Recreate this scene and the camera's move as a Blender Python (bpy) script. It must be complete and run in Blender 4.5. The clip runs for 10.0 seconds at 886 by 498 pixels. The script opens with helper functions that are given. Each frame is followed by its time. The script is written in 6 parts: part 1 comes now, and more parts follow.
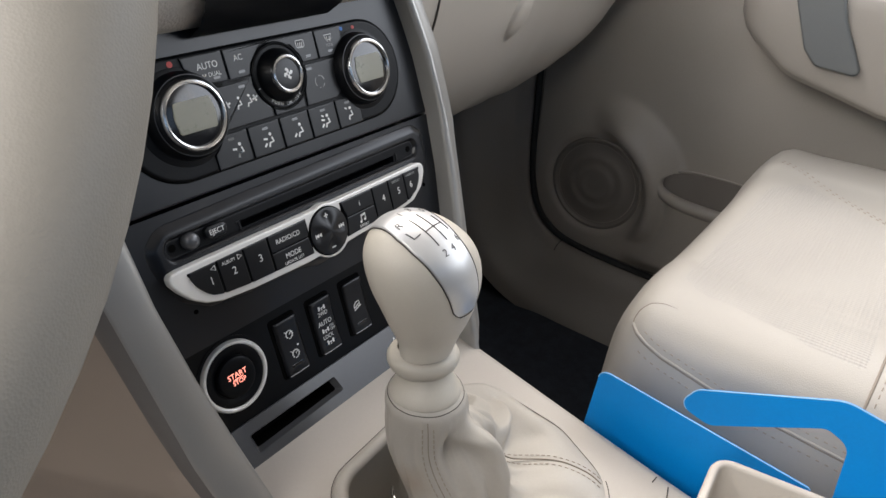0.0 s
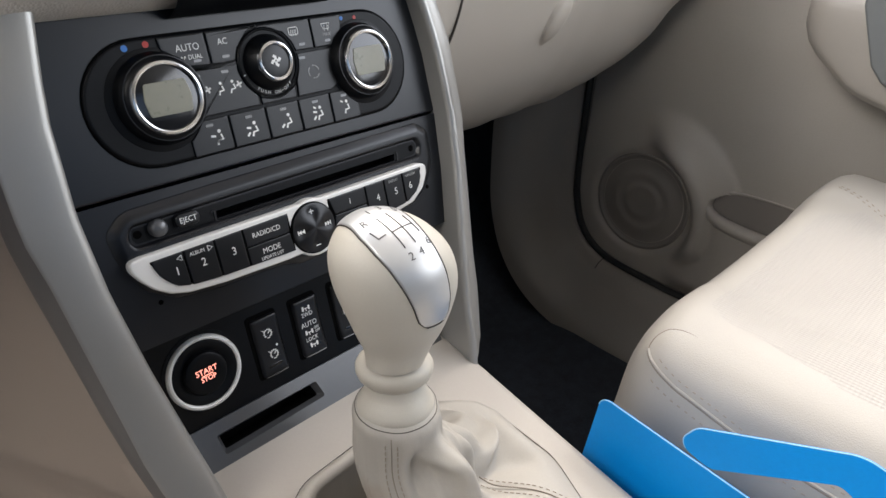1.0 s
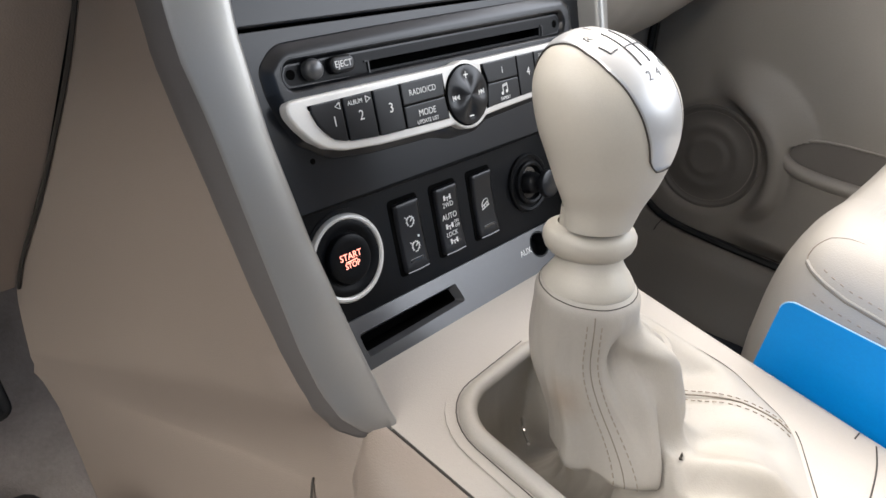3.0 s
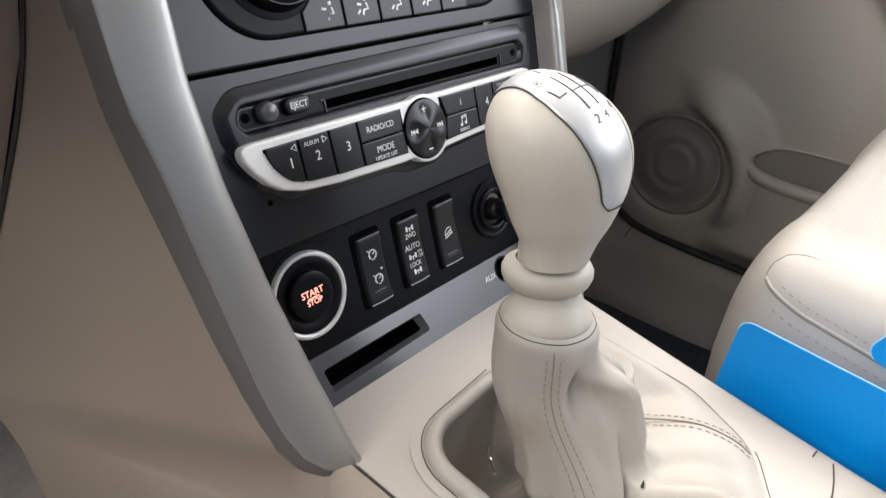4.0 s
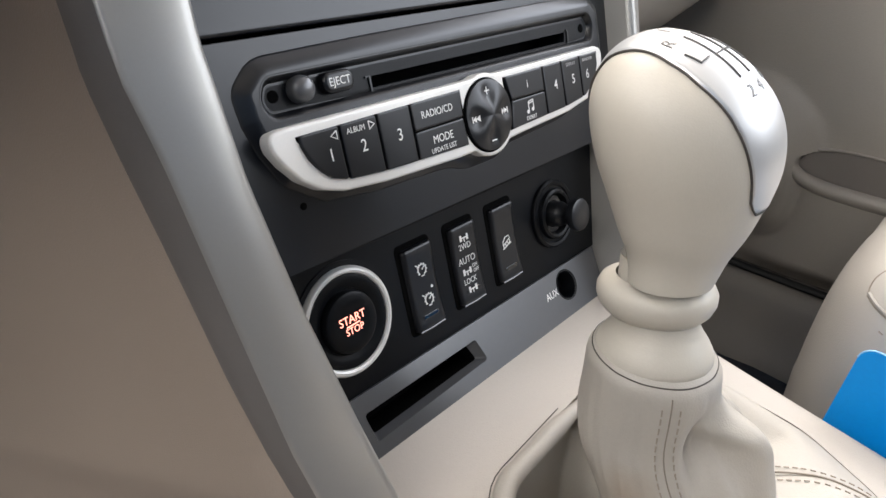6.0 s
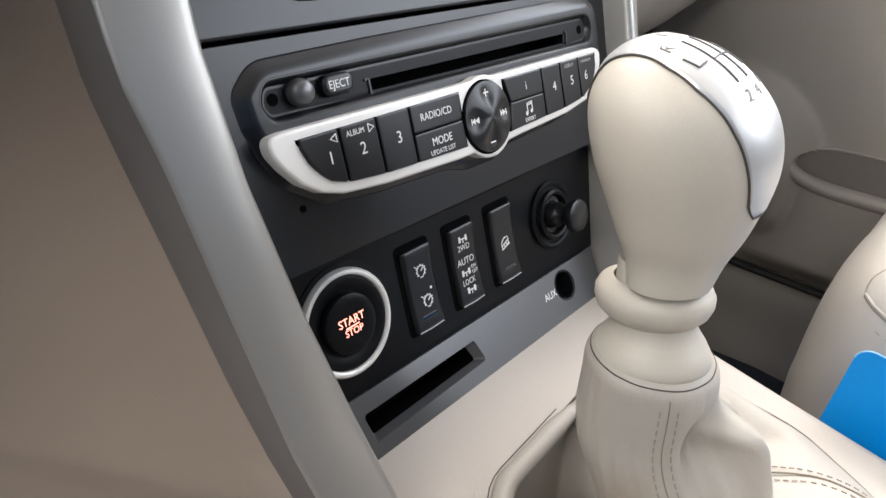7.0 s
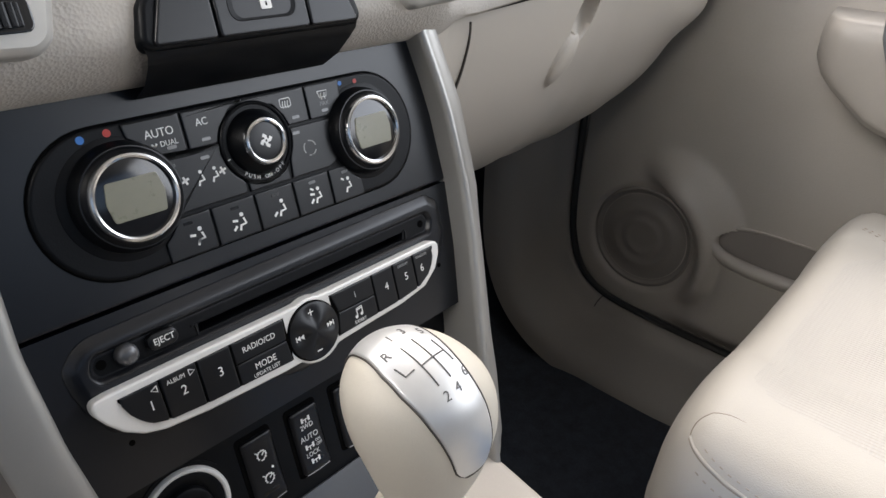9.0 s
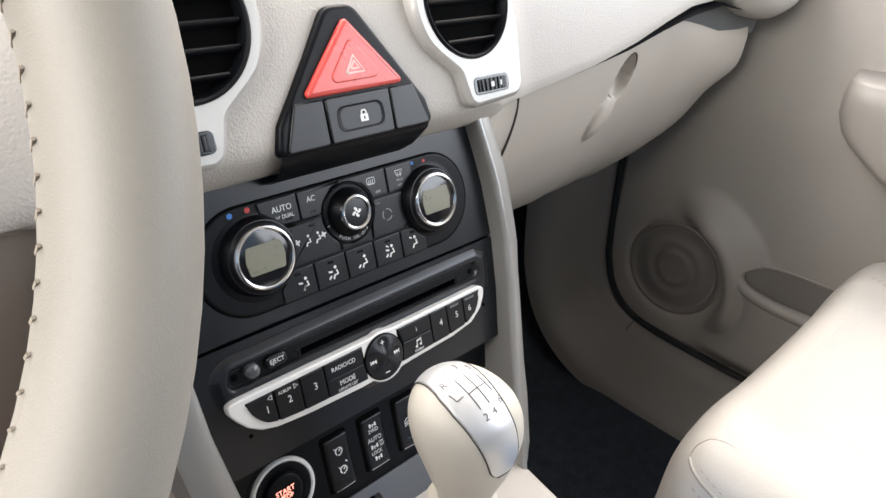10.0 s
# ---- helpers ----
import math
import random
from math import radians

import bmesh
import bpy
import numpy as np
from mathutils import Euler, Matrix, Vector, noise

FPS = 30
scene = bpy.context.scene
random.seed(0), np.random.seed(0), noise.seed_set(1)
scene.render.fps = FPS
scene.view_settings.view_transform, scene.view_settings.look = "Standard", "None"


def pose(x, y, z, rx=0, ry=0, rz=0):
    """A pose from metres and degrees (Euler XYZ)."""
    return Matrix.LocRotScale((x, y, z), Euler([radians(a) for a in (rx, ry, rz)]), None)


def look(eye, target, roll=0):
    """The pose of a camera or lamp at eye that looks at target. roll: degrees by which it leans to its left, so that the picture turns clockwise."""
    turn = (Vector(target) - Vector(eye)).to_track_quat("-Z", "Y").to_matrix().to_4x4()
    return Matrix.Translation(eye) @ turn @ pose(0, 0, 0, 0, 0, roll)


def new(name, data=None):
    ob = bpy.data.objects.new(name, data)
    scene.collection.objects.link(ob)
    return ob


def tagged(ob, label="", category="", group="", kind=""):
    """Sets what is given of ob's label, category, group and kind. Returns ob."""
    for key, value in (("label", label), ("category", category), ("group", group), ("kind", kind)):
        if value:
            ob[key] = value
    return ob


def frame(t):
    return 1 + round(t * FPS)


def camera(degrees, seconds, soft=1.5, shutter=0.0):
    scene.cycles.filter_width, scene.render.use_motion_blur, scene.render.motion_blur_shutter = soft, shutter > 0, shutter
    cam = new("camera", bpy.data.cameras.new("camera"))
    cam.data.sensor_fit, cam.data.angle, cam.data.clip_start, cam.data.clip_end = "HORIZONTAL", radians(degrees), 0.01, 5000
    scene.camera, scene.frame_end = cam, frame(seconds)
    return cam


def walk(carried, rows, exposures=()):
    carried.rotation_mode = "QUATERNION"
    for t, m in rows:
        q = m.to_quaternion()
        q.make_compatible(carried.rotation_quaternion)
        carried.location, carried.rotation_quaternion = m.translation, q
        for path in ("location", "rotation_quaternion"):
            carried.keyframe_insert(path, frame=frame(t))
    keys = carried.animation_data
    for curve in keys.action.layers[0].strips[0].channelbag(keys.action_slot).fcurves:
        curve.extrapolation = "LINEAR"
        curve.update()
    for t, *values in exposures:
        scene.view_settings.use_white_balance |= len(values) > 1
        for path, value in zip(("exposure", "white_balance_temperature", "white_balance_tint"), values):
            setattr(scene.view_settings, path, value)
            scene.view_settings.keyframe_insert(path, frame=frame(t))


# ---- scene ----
cam = camera(67.0, 10.0)
PATH = [
    (0, -0.2430, -0.2665, 0.2036, 59.06, -2.77, -51.92),
    (0.2, -0.2192, -0.2641, 0.2063, 59.15, -3.16, -51.04),
    (0.5, -0.1969, -0.2786, 0.2119, 59.29, -3.32, -49.78),
    (0.7, -0.1954, -0.2833, 0.2109, 59.32, -3.71, -48.05),
    (1, -0.1991, -0.2858, 0.1898, 59.70, -3.23, -45.64),
    (1.2, -0.2232, -0.2734, 0.1540, 60.99, -3.13, -45.92),
    (1.5, -0.2518, -0.2452, 0.1235, 59.89, -3.05, -44.79),
    (1.7, -0.2646, -0.2294, 0.1151, 59.07, -3.60, -44.48),
    (2, -0.2705, -0.2261, 0.1027, 59.83, -2.88, -44.92),
    (2.2, -0.2671, -0.2215, 0.0976, 60.30, -2.99, -45.48),
    (2.5, -0.2584, -0.2151, 0.0988, 59.93, -2.86, -45.54),
    (3.8, -0.2410, -0.2168, 0.1086, 60.16, -2.97, -47.77),
    (4, -0.2393, -0.2172, 0.1148, 60.21, -2.80, -48.27),
    (4.5, -0.2290, -0.2268, 0.1281, 60.40, -2.88, -48.28),
    (5, -0.2000, -0.2147, 0.0880, 60.39, -2.61, -48.51),
    (5.5, -0.2107, -0.1661, 0.0830, 60.59, -2.51, -48.52),
    (5.7, -0.2135, -0.1608, 0.0837, 60.83, -2.58, -48.16),
    (7, -0.2141, -0.1601, 0.0866, 60.55, -2.70, -48.29),
    (7.5, -0.2121, -0.1647, 0.0891, 60.71, -2.47, -48.17),
    (8, -0.2077, -0.1718, 0.0867, 60.65, -2.55, -48.16),
    (8.5, -0.1763, -0.2001, 0.1162, 60.83, -2.50, -48.32),
    (8.7, -0.1693, -0.2060, 0.1411, 61.18, -2.46, -48.53),
    (9, -0.1635, -0.2199, 0.1972, 61.18, -2.75, -48.08),
    (9.5, -0.1660, -0.2303, 0.2159, 60.70, -3.49, -45.55),
    (10, -0.2174, -0.2605, 0.2652, 61.35, -3.22, -43.68),
]
walk(cam, [(t, pose(x, y, z, rx, ry, rz)) for t, x, y, z, rx, ry, rz in PATH],
     [(0.0, 0.70), (0.5, 0.86), (1.0, 0.93), (1.5, 0.82), (2.0, 1.23), (2.5, 1.27), (4.0, 1.22), (4.5, 1.05), (5.0, 0.82), (5.5, 1.06), (7.0, 1.38), (7.5, 1.40), (8.0, 1.37), (8.5, 1.17), (9.0, 0.92), (9.5, 1.28), (10.0, 1.34)])

# ---- light ----
world = bpy.data.worlds.new("overcast_sky")
scene.world = world
world.use_nodes = True
_n = world.node_tree.nodes
_sky = _n.new("ShaderNodeTexSky")
_sky.sky_type = "NISHITA"
_sky.sun_disc = False
_sky.sun_elevation = radians(50)
_sky.sun_rotation = radians(60)
_sky.air_density = 1.0
_sky.dust_density = 4.0
world.node_tree.links.new(_sky.outputs["Color"], _n["Background"].inputs["Color"])
_n["Background"].inputs["Strength"].default_value = 0.12

sun = new("sun", bpy.data.lights.new("sun", "SUN"))
sun.data.energy = 0.5
sun.data.angle = radians(20)
sun.data.color = (1.0, 0.96, 0.9)
sun.matrix_world = look((2.0, 1.2, 3.0), (0.3, -0.2, 0))


def window_light(name, eye, target, sx, sy, watts, colour=(1.0, 0.98, 0.96)):
    lamp = new(name, bpy.data.lights.new(name, "AREA"))
    lamp.data.shape, lamp.data.size, lamp.data.size_y = "RECTANGLE", sx, sy
    lamp.data.energy, lamp.data.color = watts, colour
    lamp.matrix_world = look(eye, target)
    return lamp


window_light("windscreen_light", (-0.10, 0.42, 0.62), (-0.1, -0.5, 0.0), 1.1, 0.5, 9.8, (1.03, 0.98, 0.95))
window_light("passenger_window_light", (0.80, -0.70, 0.43), (-0.1, -0.5, 0.05), 1.5, 0.58, 6.0, (0.95, 0.98, 1.04))
window_light("driver_window_light", (-0.80, -0.06, 0.56), (0.1, -0.15, -0.1), 0.7, 0.36, 7.6, (1.03, 0.98, 0.93))


# ---- materials ----
def material(name, colour, rough=0.5, metal=0.0, grain=0.0, grain_size=900.0, vary=0.06, vary_size=14.0,
             coat=0.0, rough_vary=0.08, gloss=0.5, relief="noise", sheen=0.0):
    """Colour varied at two scales, roughness varied, fine relief of real size (grain_size: cells to the metre)."""
    m = bpy.data.materials.new(name)
    m.use_nodes = True
    nt = m.node_tree
    b = nt.nodes["Principled BSDF"]
    tc = nt.nodes.new("ShaderNodeTexCoord")
    big = nt.nodes.new("ShaderNodeTexNoise")
    big.inputs["Scale"].default_value = vary_size
    big.inputs["Detail"].default_value = 5.0
    fine = nt.nodes.new("ShaderNodeTexNoise")
    fine.inputs["Scale"].default_value = grain_size * 0.4
    fine.inputs["Detail"].default_value = 3.0
    nt.links.new(tc.outputs["Object"], big.inputs["Vector"])
    nt.links.new(tc.outputs["Object"], fine.inputs["Vector"])
    mixed = nt.nodes.new("ShaderNodeMath")
    mixed.operation = "MULTIPLY_ADD"
    mixed.inputs[1].default_value = 0.35
    nt.links.new(fine.outputs["Fac"], mixed.inputs[0])
    scaled = nt.nodes.new("ShaderNodeMath")
    scaled.operation = "MULTIPLY"
    scaled.inputs[1].default_value = 0.65
    nt.links.new(big.outputs["Fac"], scaled.inputs[0])
    nt.links.new(scaled.outputs[0], mixed.inputs[2])
    ramp = nt.nodes.new("ShaderNodeValToRGB")
    ramp.color_ramp.elements[0].position = 0.3
    ramp.color_ramp.elements[1].position = 0.7
    ramp.color_ramp.elements[0].color = (*[c * (1 - vary) for c in colour], 1)
    ramp.color_ramp.elements[1].color = (*[min(1, c * (1 + vary)) for c in colour], 1)
    nt.links.new(mixed.outputs[0], ramp.inputs["Fac"])
    nt.links.new(ramp.outputs["Color"], b.inputs["Base Color"])
    rr = nt.nodes.new("ShaderNodeMapRange")
    rr.inputs["From Min"].default_value, rr.inputs["From Max"].default_value = 0.3, 0.7
    rr.inputs["To Min"].default_value = max(0.02, rough - rough_vary)
    rr.inputs["To Max"].default_value = min(1.0, rough + rough_vary)
    nt.links.new(mixed.outputs[0], rr.inputs["Value"])
    nt.links.new(rr.outputs["Result"], b.inputs["Roughness"])
    b.inputs["Metallic"].default_value = metal
    b.inputs["Specular IOR Level"].default_value = gloss
    b.inputs["Coat Weight"].default_value = coat
    b.inputs["Coat Roughness"].default_value = 0.12
    b.inputs["Sheen Weight"].default_value = sheen
    if grain > 0:
        bump = nt.nodes.new("ShaderNodeBump")
        bump.inputs["Strength"].default_value = grain
        bump.inputs["Distance"].default_value = 0.002 if relief == "dots" else 0.0004
        if relief in ("cells", "dots"):
            tex = nt.nodes.new("ShaderNodeTexVoronoi")
            tex.inputs["Scale"].default_value = grain_size
            tex.inputs["Randomness"].default_value = 0.0 if relief == "dots" else 1.0
            nt.links.new(tc.outputs["Object"], tex.inputs["Vector"])
            nt.links.new(tex.outputs["Distance"], bump.inputs["Height"])
        else:
            tex = nt.nodes.new("ShaderNodeTexNoise")
            tex.inputs["Scale"].default_value = grain_size
            tex.inputs["Detail"].default_value = 2.0
            nt.links.new(tc.outputs["Object"], tex.inputs["Vector"])
            nt.links.new(tex.outputs["Fac"], bump.inputs["Height"])
        nt.links.new(bump.outputs["Normal"], b.inputs["Normal"])
    return m


BEIGE = material("beige_plastic", (0.435, 0.398, 0.348), 0.5, grain=0.35, grain_size=1500, vary=0.035, vary_size=9)
BEIGE_DASH = material("beige_dash_skin", (0.47, 0.438, 0.395), 0.55, grain=0.7, grain_size=700, relief="cells", vary=0.03)
# Darker copy of the beige: shade on flank and knee panel is in the colour.
BEIGE_SHADED = material("beige_shaded_side", (0.305, 0.252, 0.208), 0.5, grain=0.4, grain_size=1300, vary=0.05, vary_size=7)
KNOB_BEIGE = material("knob_beige_plastic", (0.51, 0.474, 0.402), 0.47, grain=0.12, grain_size=1800, vary=0.035, vary_size=30)
LEATHER = material("beige_leather", (0.41, 0.38, 0.33), 0.5, grain=0.16, grain_size=1500, relief="cells", vary=0.05, vary_size=22)
SEAT_LEATHER = material("cream_seat_leather", (0.385, 0.358, 0.316), 0.5, grain=0.22, grain_size=1100, relief="cells", vary=0.03, vary_size=10)
WHEEL_LEATHER = material("grey_beige_wheel_leather", (0.235, 0.217, 0.186), 0.55, grain=0.15, grain_size=1800, relief="cells", vary=0.06, vary_size=20)
SEAT_INSERT = material("perforated_cream_leather", (0.38, 0.355, 0.317), 0.55, grain=0.5, grain_size=300, relief="dots", vary=0.03, vary_size=10)
# Copy of the beige with the glove box front's shade in its colour.
GLOVE_BEIGE = material("shaded_beige_plastic", (0.46, 0.415, 0.355), 0.5, grain=0.4, grain_size=1300, vary=0.035, vary_size=9)
THREAD = material("beige_thread", (0.31, 0.265, 0.215), 0.7, grain=0.3, grain_size=3000)
LEATHER_SEAM = material("dark_beige_leather_seam", (0.23, 0.195, 0.155), 0.7)
SEAM = material("dark_joint", (0.05, 0.043, 0.036), 0.7)
BLACK = material("black_satin_plastic", (0.0026, 0.0038, 0.0068), 0.32, gloss=0.52, grain=0.012, grain_size=2200, vary=0.15, vary_size=20, rough_vary=0.025)
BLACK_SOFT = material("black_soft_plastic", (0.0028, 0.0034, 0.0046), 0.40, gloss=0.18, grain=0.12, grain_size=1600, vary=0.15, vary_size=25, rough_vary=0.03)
BLACK_KEY = material("black_key_plastic", (0.0048, 0.0053, 0.0068), 0.33, gloss=0.42, grain=0.012, grain_size=2600, vary=0.12, vary_size=40, rough_vary=0.02)
BLACK_GLOSS = material("black_gloss_plastic", (0.006, 0.006, 0.007), 0.14, coat=0.5, vary=0.1, rough_vary=0.04)
# Near-black fill: the darkness inside holes, slots and gaps is put into colour.
DARK_VOID = material("dark_cavity", (0.002, 0.002, 0.002), 0.9, gloss=0.05)
GREY_TRAY = material("dark_grey_satin_paint", (0.078, 0.080, 0.084), 0.31, gloss=0.9, metal=0.25, vary=0.06, vary_size=25, rough_vary=0.02)
SILVER_TRIM = material("satin_silver_grey_paint", (0.36, 0.352, 0.33), 0.38, metal=0.55, grain=0.04, grain_size=3000, vary=0.03, vary_size=12, rough_vary=0.02)
# Darker copy of the silver paint for the trim's shaded side face.
SILVER_SHADED = material("shaded_silver_trim_side", (0.14, 0.13, 0.122), 0.5, metal=0.1, grain=0.15, grain_size=2500)
SILVER_STRIP = material("light_satin_silver", (0.76, 0.745, 0.71), 0.36, metal=0.15, grain=0.05, grain_size=3000, vary=0.03)
CHROME = material("satin_chrome", (0.70, 0.70, 0.70), 0.2, metal=1.0, grain=0.03, grain_size=2500, vary=0.05, vary_size=60)
KNOB_METAL = material("satin_aluminium_cap", (0.60, 0.60, 0.592), 0.37, metal=0.5, vary=0.03, vary_size=25, rough_vary=0.0)
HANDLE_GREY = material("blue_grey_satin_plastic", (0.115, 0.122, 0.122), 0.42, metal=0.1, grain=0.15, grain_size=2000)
VENT_SILVER = material("pale_silver_paint", (0.46, 0.45, 0.425), 0.38, metal=0.25, grain=0.05, grain_size=3000, vary=0.03)
WHITE_PRINT = material("white_print", (0.78, 0.78, 0.76), 0.5)
GREY_PRINT = material("grey_print", (0.36, 0.36, 0.36), 0.5)
DARK_PRINT = material("dark_engraving", (0.085, 0.083, 0.080), 0.5)
BLUE_PRINT = material("blue_print", (0.03, 0.18, 0.55), 0.5)
RED_PRINT = material("red_print", (0.45, 0.03, 0.02), 0.5)
LCD = material("grey_green_display", (0.20, 0.195, 0.145), 0.3, vary=0.06, vary_size=60)
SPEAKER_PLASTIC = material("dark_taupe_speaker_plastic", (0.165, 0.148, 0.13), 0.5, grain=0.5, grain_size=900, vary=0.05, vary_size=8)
DOOR_PLASTIC = material("grey_beige_door_plastic", (0.295, 0.268, 0.236), 0.5, grain=0.5, grain_size=900, relief="cells", vary=0.05, vary_size=8)
# Door plastic darkened for the sill, to hold the dashboard's shadow on it.
SHADED_SILL_PLASTIC = material("shaded_sill_plastic", (0.215, 0.194, 0.170), 0.5, grain=0.5, grain_size=900, relief="cells", vary=0.05, vary_size=8)
DOOR_PAD = material("grey_beige_door_padding", (0.25, 0.228, 0.20), 0.5, grain=0.35, grain_size=1300, vary=0.04, vary_size=9)
CARPET = material("charcoal_carpet", (0.024, 0.028, 0.036), 0.95, grain=1.0, grain_size=700, vary=0.5, vary_size=60)
TAUPE_MAT = material("taupe_floor_carpet", (0.33, 0.285, 0.255), 0.95, grain=1.0, grain_size=700, vary=0.2, vary_size=30)
BLUE_SHEET = material("blue_plastic_sheet", (0.0, 0.215, 0.60), 0.45, gloss=0.2, grain=0.08, grain_size=1500, vary=0.07, vary_size=12)
SHEET_EDGE = material("pale_cut_edge", (0.22, 0.46, 0.70), 0.5)
RED_BUTTON = material("red_hazard_plastic", (0.62, 0.075, 0.06), 0.3, coat=0.2, vary=0.05, vary_size=40)
PINK_PRINT = material("pale_pink_print", (0.75, 0.55, 0.50), 0.5)
HEADLINER = material("pale_headliner_cloth", (0.55, 0.53, 0.49), 0.9, grain=0.6, grain_size=800, vary=0.05)
RUBBER = material("black_rubber", (0.012, 0.012, 0.012), 0.6, grain=0.3, grain_size=900, vary=0.2)


def glowing(name, colour, strength):
    m = material(name, colour, 0.4)
    b = m.node_tree.nodes["Principled BSDF"]
    b.inputs["Emission Color"].default_value = (*colour, 1)
    b.inputs["Emission Strength"].default_value = strength
    return m


START_GLOW = glowing("lit_orange_red_lettering", (1.0, 0.32, 0.24), 1.2)


def stain(m, at, size, colour, amount):
    """A soft worn patch of its own shape on a material."""
    nt = m.node_tree
    b = nt.nodes["Principled BSDF"]
    old = b.inputs["Base Color"].links[0].from_socket
    tc = nt.nodes.new("ShaderNodeTexCoord")
    nz = nt.nodes.new("ShaderNodeTexNoise")
    nz.inputs["Scale"].default_value = 90.0
    far = nt.nodes.new("ShaderNodeVectorMath")
    far.operation = "DISTANCE"
    far.inputs[1].default_value = at
    nt.links.new(tc.outputs["Object"], far.inputs[0])
    add = nt.nodes.new("ShaderNodeMath")
    add.operation = "MULTIPLY_ADD"
    add.inputs[1].default_value = size * 0.9
    nt.links.new(tc.outputs["Object"], nz.inputs["Vector"])
    nt.links.new(nz.outputs["Fac"], add.inputs[0])
    nt.links.new(far.outputs["Value"], add.inputs[2])
    rng = nt.nodes.new("ShaderNodeMapRange")
    rng.inputs["From Min"].default_value, rng.inputs["From Max"].default_value = size * 0.5, size * 1.6
    rng.inputs["To Min"].default_value, rng.inputs["To Max"].default_value = amount, 0.0
    nt.links.new(add.outputs[0], rng.inputs["Value"])
    mix = nt.nodes.new("ShaderNodeMix")
    mix.data_type = "RGBA"
    nt.links.new(rng.outputs["Result"], mix.inputs["Factor"])
    nt.links.new(old, mix.inputs["A"])
    mix.inputs["B"].default_value = (*colour, 1)
    nt.links.new(mix.outputs["Result"], b.inputs["Base Color"])


stain(LEATHER, (-0.045, -0.106, -0.104), 0.013, (0.30, 0.22, 0.15), 0.55)


# ---- building helpers ----
def finish(bm, name, mat, sharp=38.0):
    bmesh.ops.remove_doubles(bm, verts=bm.verts, dist=1e-6)
    bmesh.ops.recalc_face_normals(bm, faces=bm.faces)
    me = bpy.data.meshes.new(name)
    bm.to_mesh(me)
    bm.free()
    me.materials.append(mat)
    me.polygons.foreach_set("use_smooth", [True] * len(me.polygons))
    me.set_sharp_from_angle(angle=radians(sharp))
    return me


def thing(name, label, category, m=None, group="", kind=""):
    ob = new(name)
    ob.empty_display_size = 0.02
    if m is not None:
        ob.matrix_basis = m
    return tagged(ob, label, category, group, kind)


def part(name, bm, mat, parent=None, label="", sharp=38.0):
    ob = new(name, finish(bm, name, mat, sharp))
    if parent is not None:
        ob.parent = parent
    if label:
        tagged(ob, label)
    return ob


def whole(name, bm, mat, label, category, kind="", sharp=38.0):
    return tagged(part(name, bm, mat, None, "", sharp), label, category, "", kind)


def fillet(pts, r, n=5):
    """A closed outline with its corners rounded; r is one radius or one for each corner."""
    out = []
    k = len(pts)
    for i in range(k):
        p, a, b = Vector(pts[i]), Vector(pts[i - 1]), Vector(pts[(i + 1) % k])
        ri = r[i] if isinstance(r, (list, tuple)) else r
        da, db = (a - p), (b - p)
        la, lb = da.length, db.length
        if ri <= 0 or la < 1e-9 or lb < 1e-9:
            out.append((p.x, p.y))
            continue
        da, db = da / la, db / lb
        ang = math.acos(max(-1, min(1, da.dot(db))))
        if ang > math.pi - 0.02:
            out.append((p.x, p.y))
            continue
        d = min(ri / math.tan(ang / 2), la * 0.48, lb * 0.48)
        rr = d * math.tan(ang / 2)
        mid = (da + db).normalized()
        c = p + mid * (rr / math.sin(ang / 2))
        s, e = p + da * d - c, p + db * d - c
        a0, a1 = math.atan2(s.y, s.x), math.atan2(e.y, e.x)
        while a1 - a0 > math.pi:
            a1 -= 2 * math.pi
        while a1 - a0 < -math.pi:
            a1 += 2 * math.pi
        for j in range(n + 1):
            t = a0 + (a1 - a0) * j / n
            out.append((c.x + rr * math.cos(t), c.y + rr * math.sin(t)))
    return out


def rrect(cx, cy, w, h, r, n=5):
    return fillet([(cx - w / 2, cy - h / 2), (cx + w / 2, cy - h / 2), (cx + w / 2, cy + h / 2), (cx - w / 2, cy + h / 2)], r, n)


def ring(cx, cy, r, n=40, ry=None):
    return [(cx + r * math.cos(2 * math.pi * i / n), cy + (ry or r) * math.sin(2 * math.pi * i / n)) for i in range(n)]


def ccw(pts):
    area = sum(pts[i - 1][0] * pts[i][1] - pts[i][0] * pts[i - 1][1] for i in range(len(pts)))
    return pts if area > 0 else pts[::-1]


def inset(pts, d):
    out = []
    k = len(pts)
    for i in range(k):
        p, a, b = Vector(pts[i]), Vector(pts[i - 1]), Vector(pts[(i + 1) % k])
        e1, e2 = (p - a), (b - p)
        if e1.length < 1e-9 or e2.length < 1e-9:
            out.append((p.x, p.y))
            continue
        e1.normalize(), e2.normalize()
        n1, n2 = Vector((-e1.y, e1.x)), Vector((-e2.y, e2.x))
        m = (n1 + n2) / max(0.35, 1 + n1.dot(n2))
        out.append((p.x + m.x * d, p.y + m.y * d))
    return out


MM = 0.001


def loops(bm, rings, close=True, cap0=False, cap1=False, scale=1.0, shift=(0, 0, 0)):
    """Joins rings of points into one skin."""
    rows = [[bm.verts.new((p[0] * scale + shift[0], p[1] * scale + shift[1], p[2] * scale + shift[2])) for p in r] for r in rings]
    k = len(rows[0])
    for a, b in zip(rows, rows[1:]):
        for i in range(k if close else k - 1):
            j = (i + 1) % k
            bm.faces.new((a[i], a[j], b[j], b[i]))
    if cap0:
        bm.faces.new(rows[0][::-1])
    if cap1:
        bm.faces.new(rows[-1])
    return rows


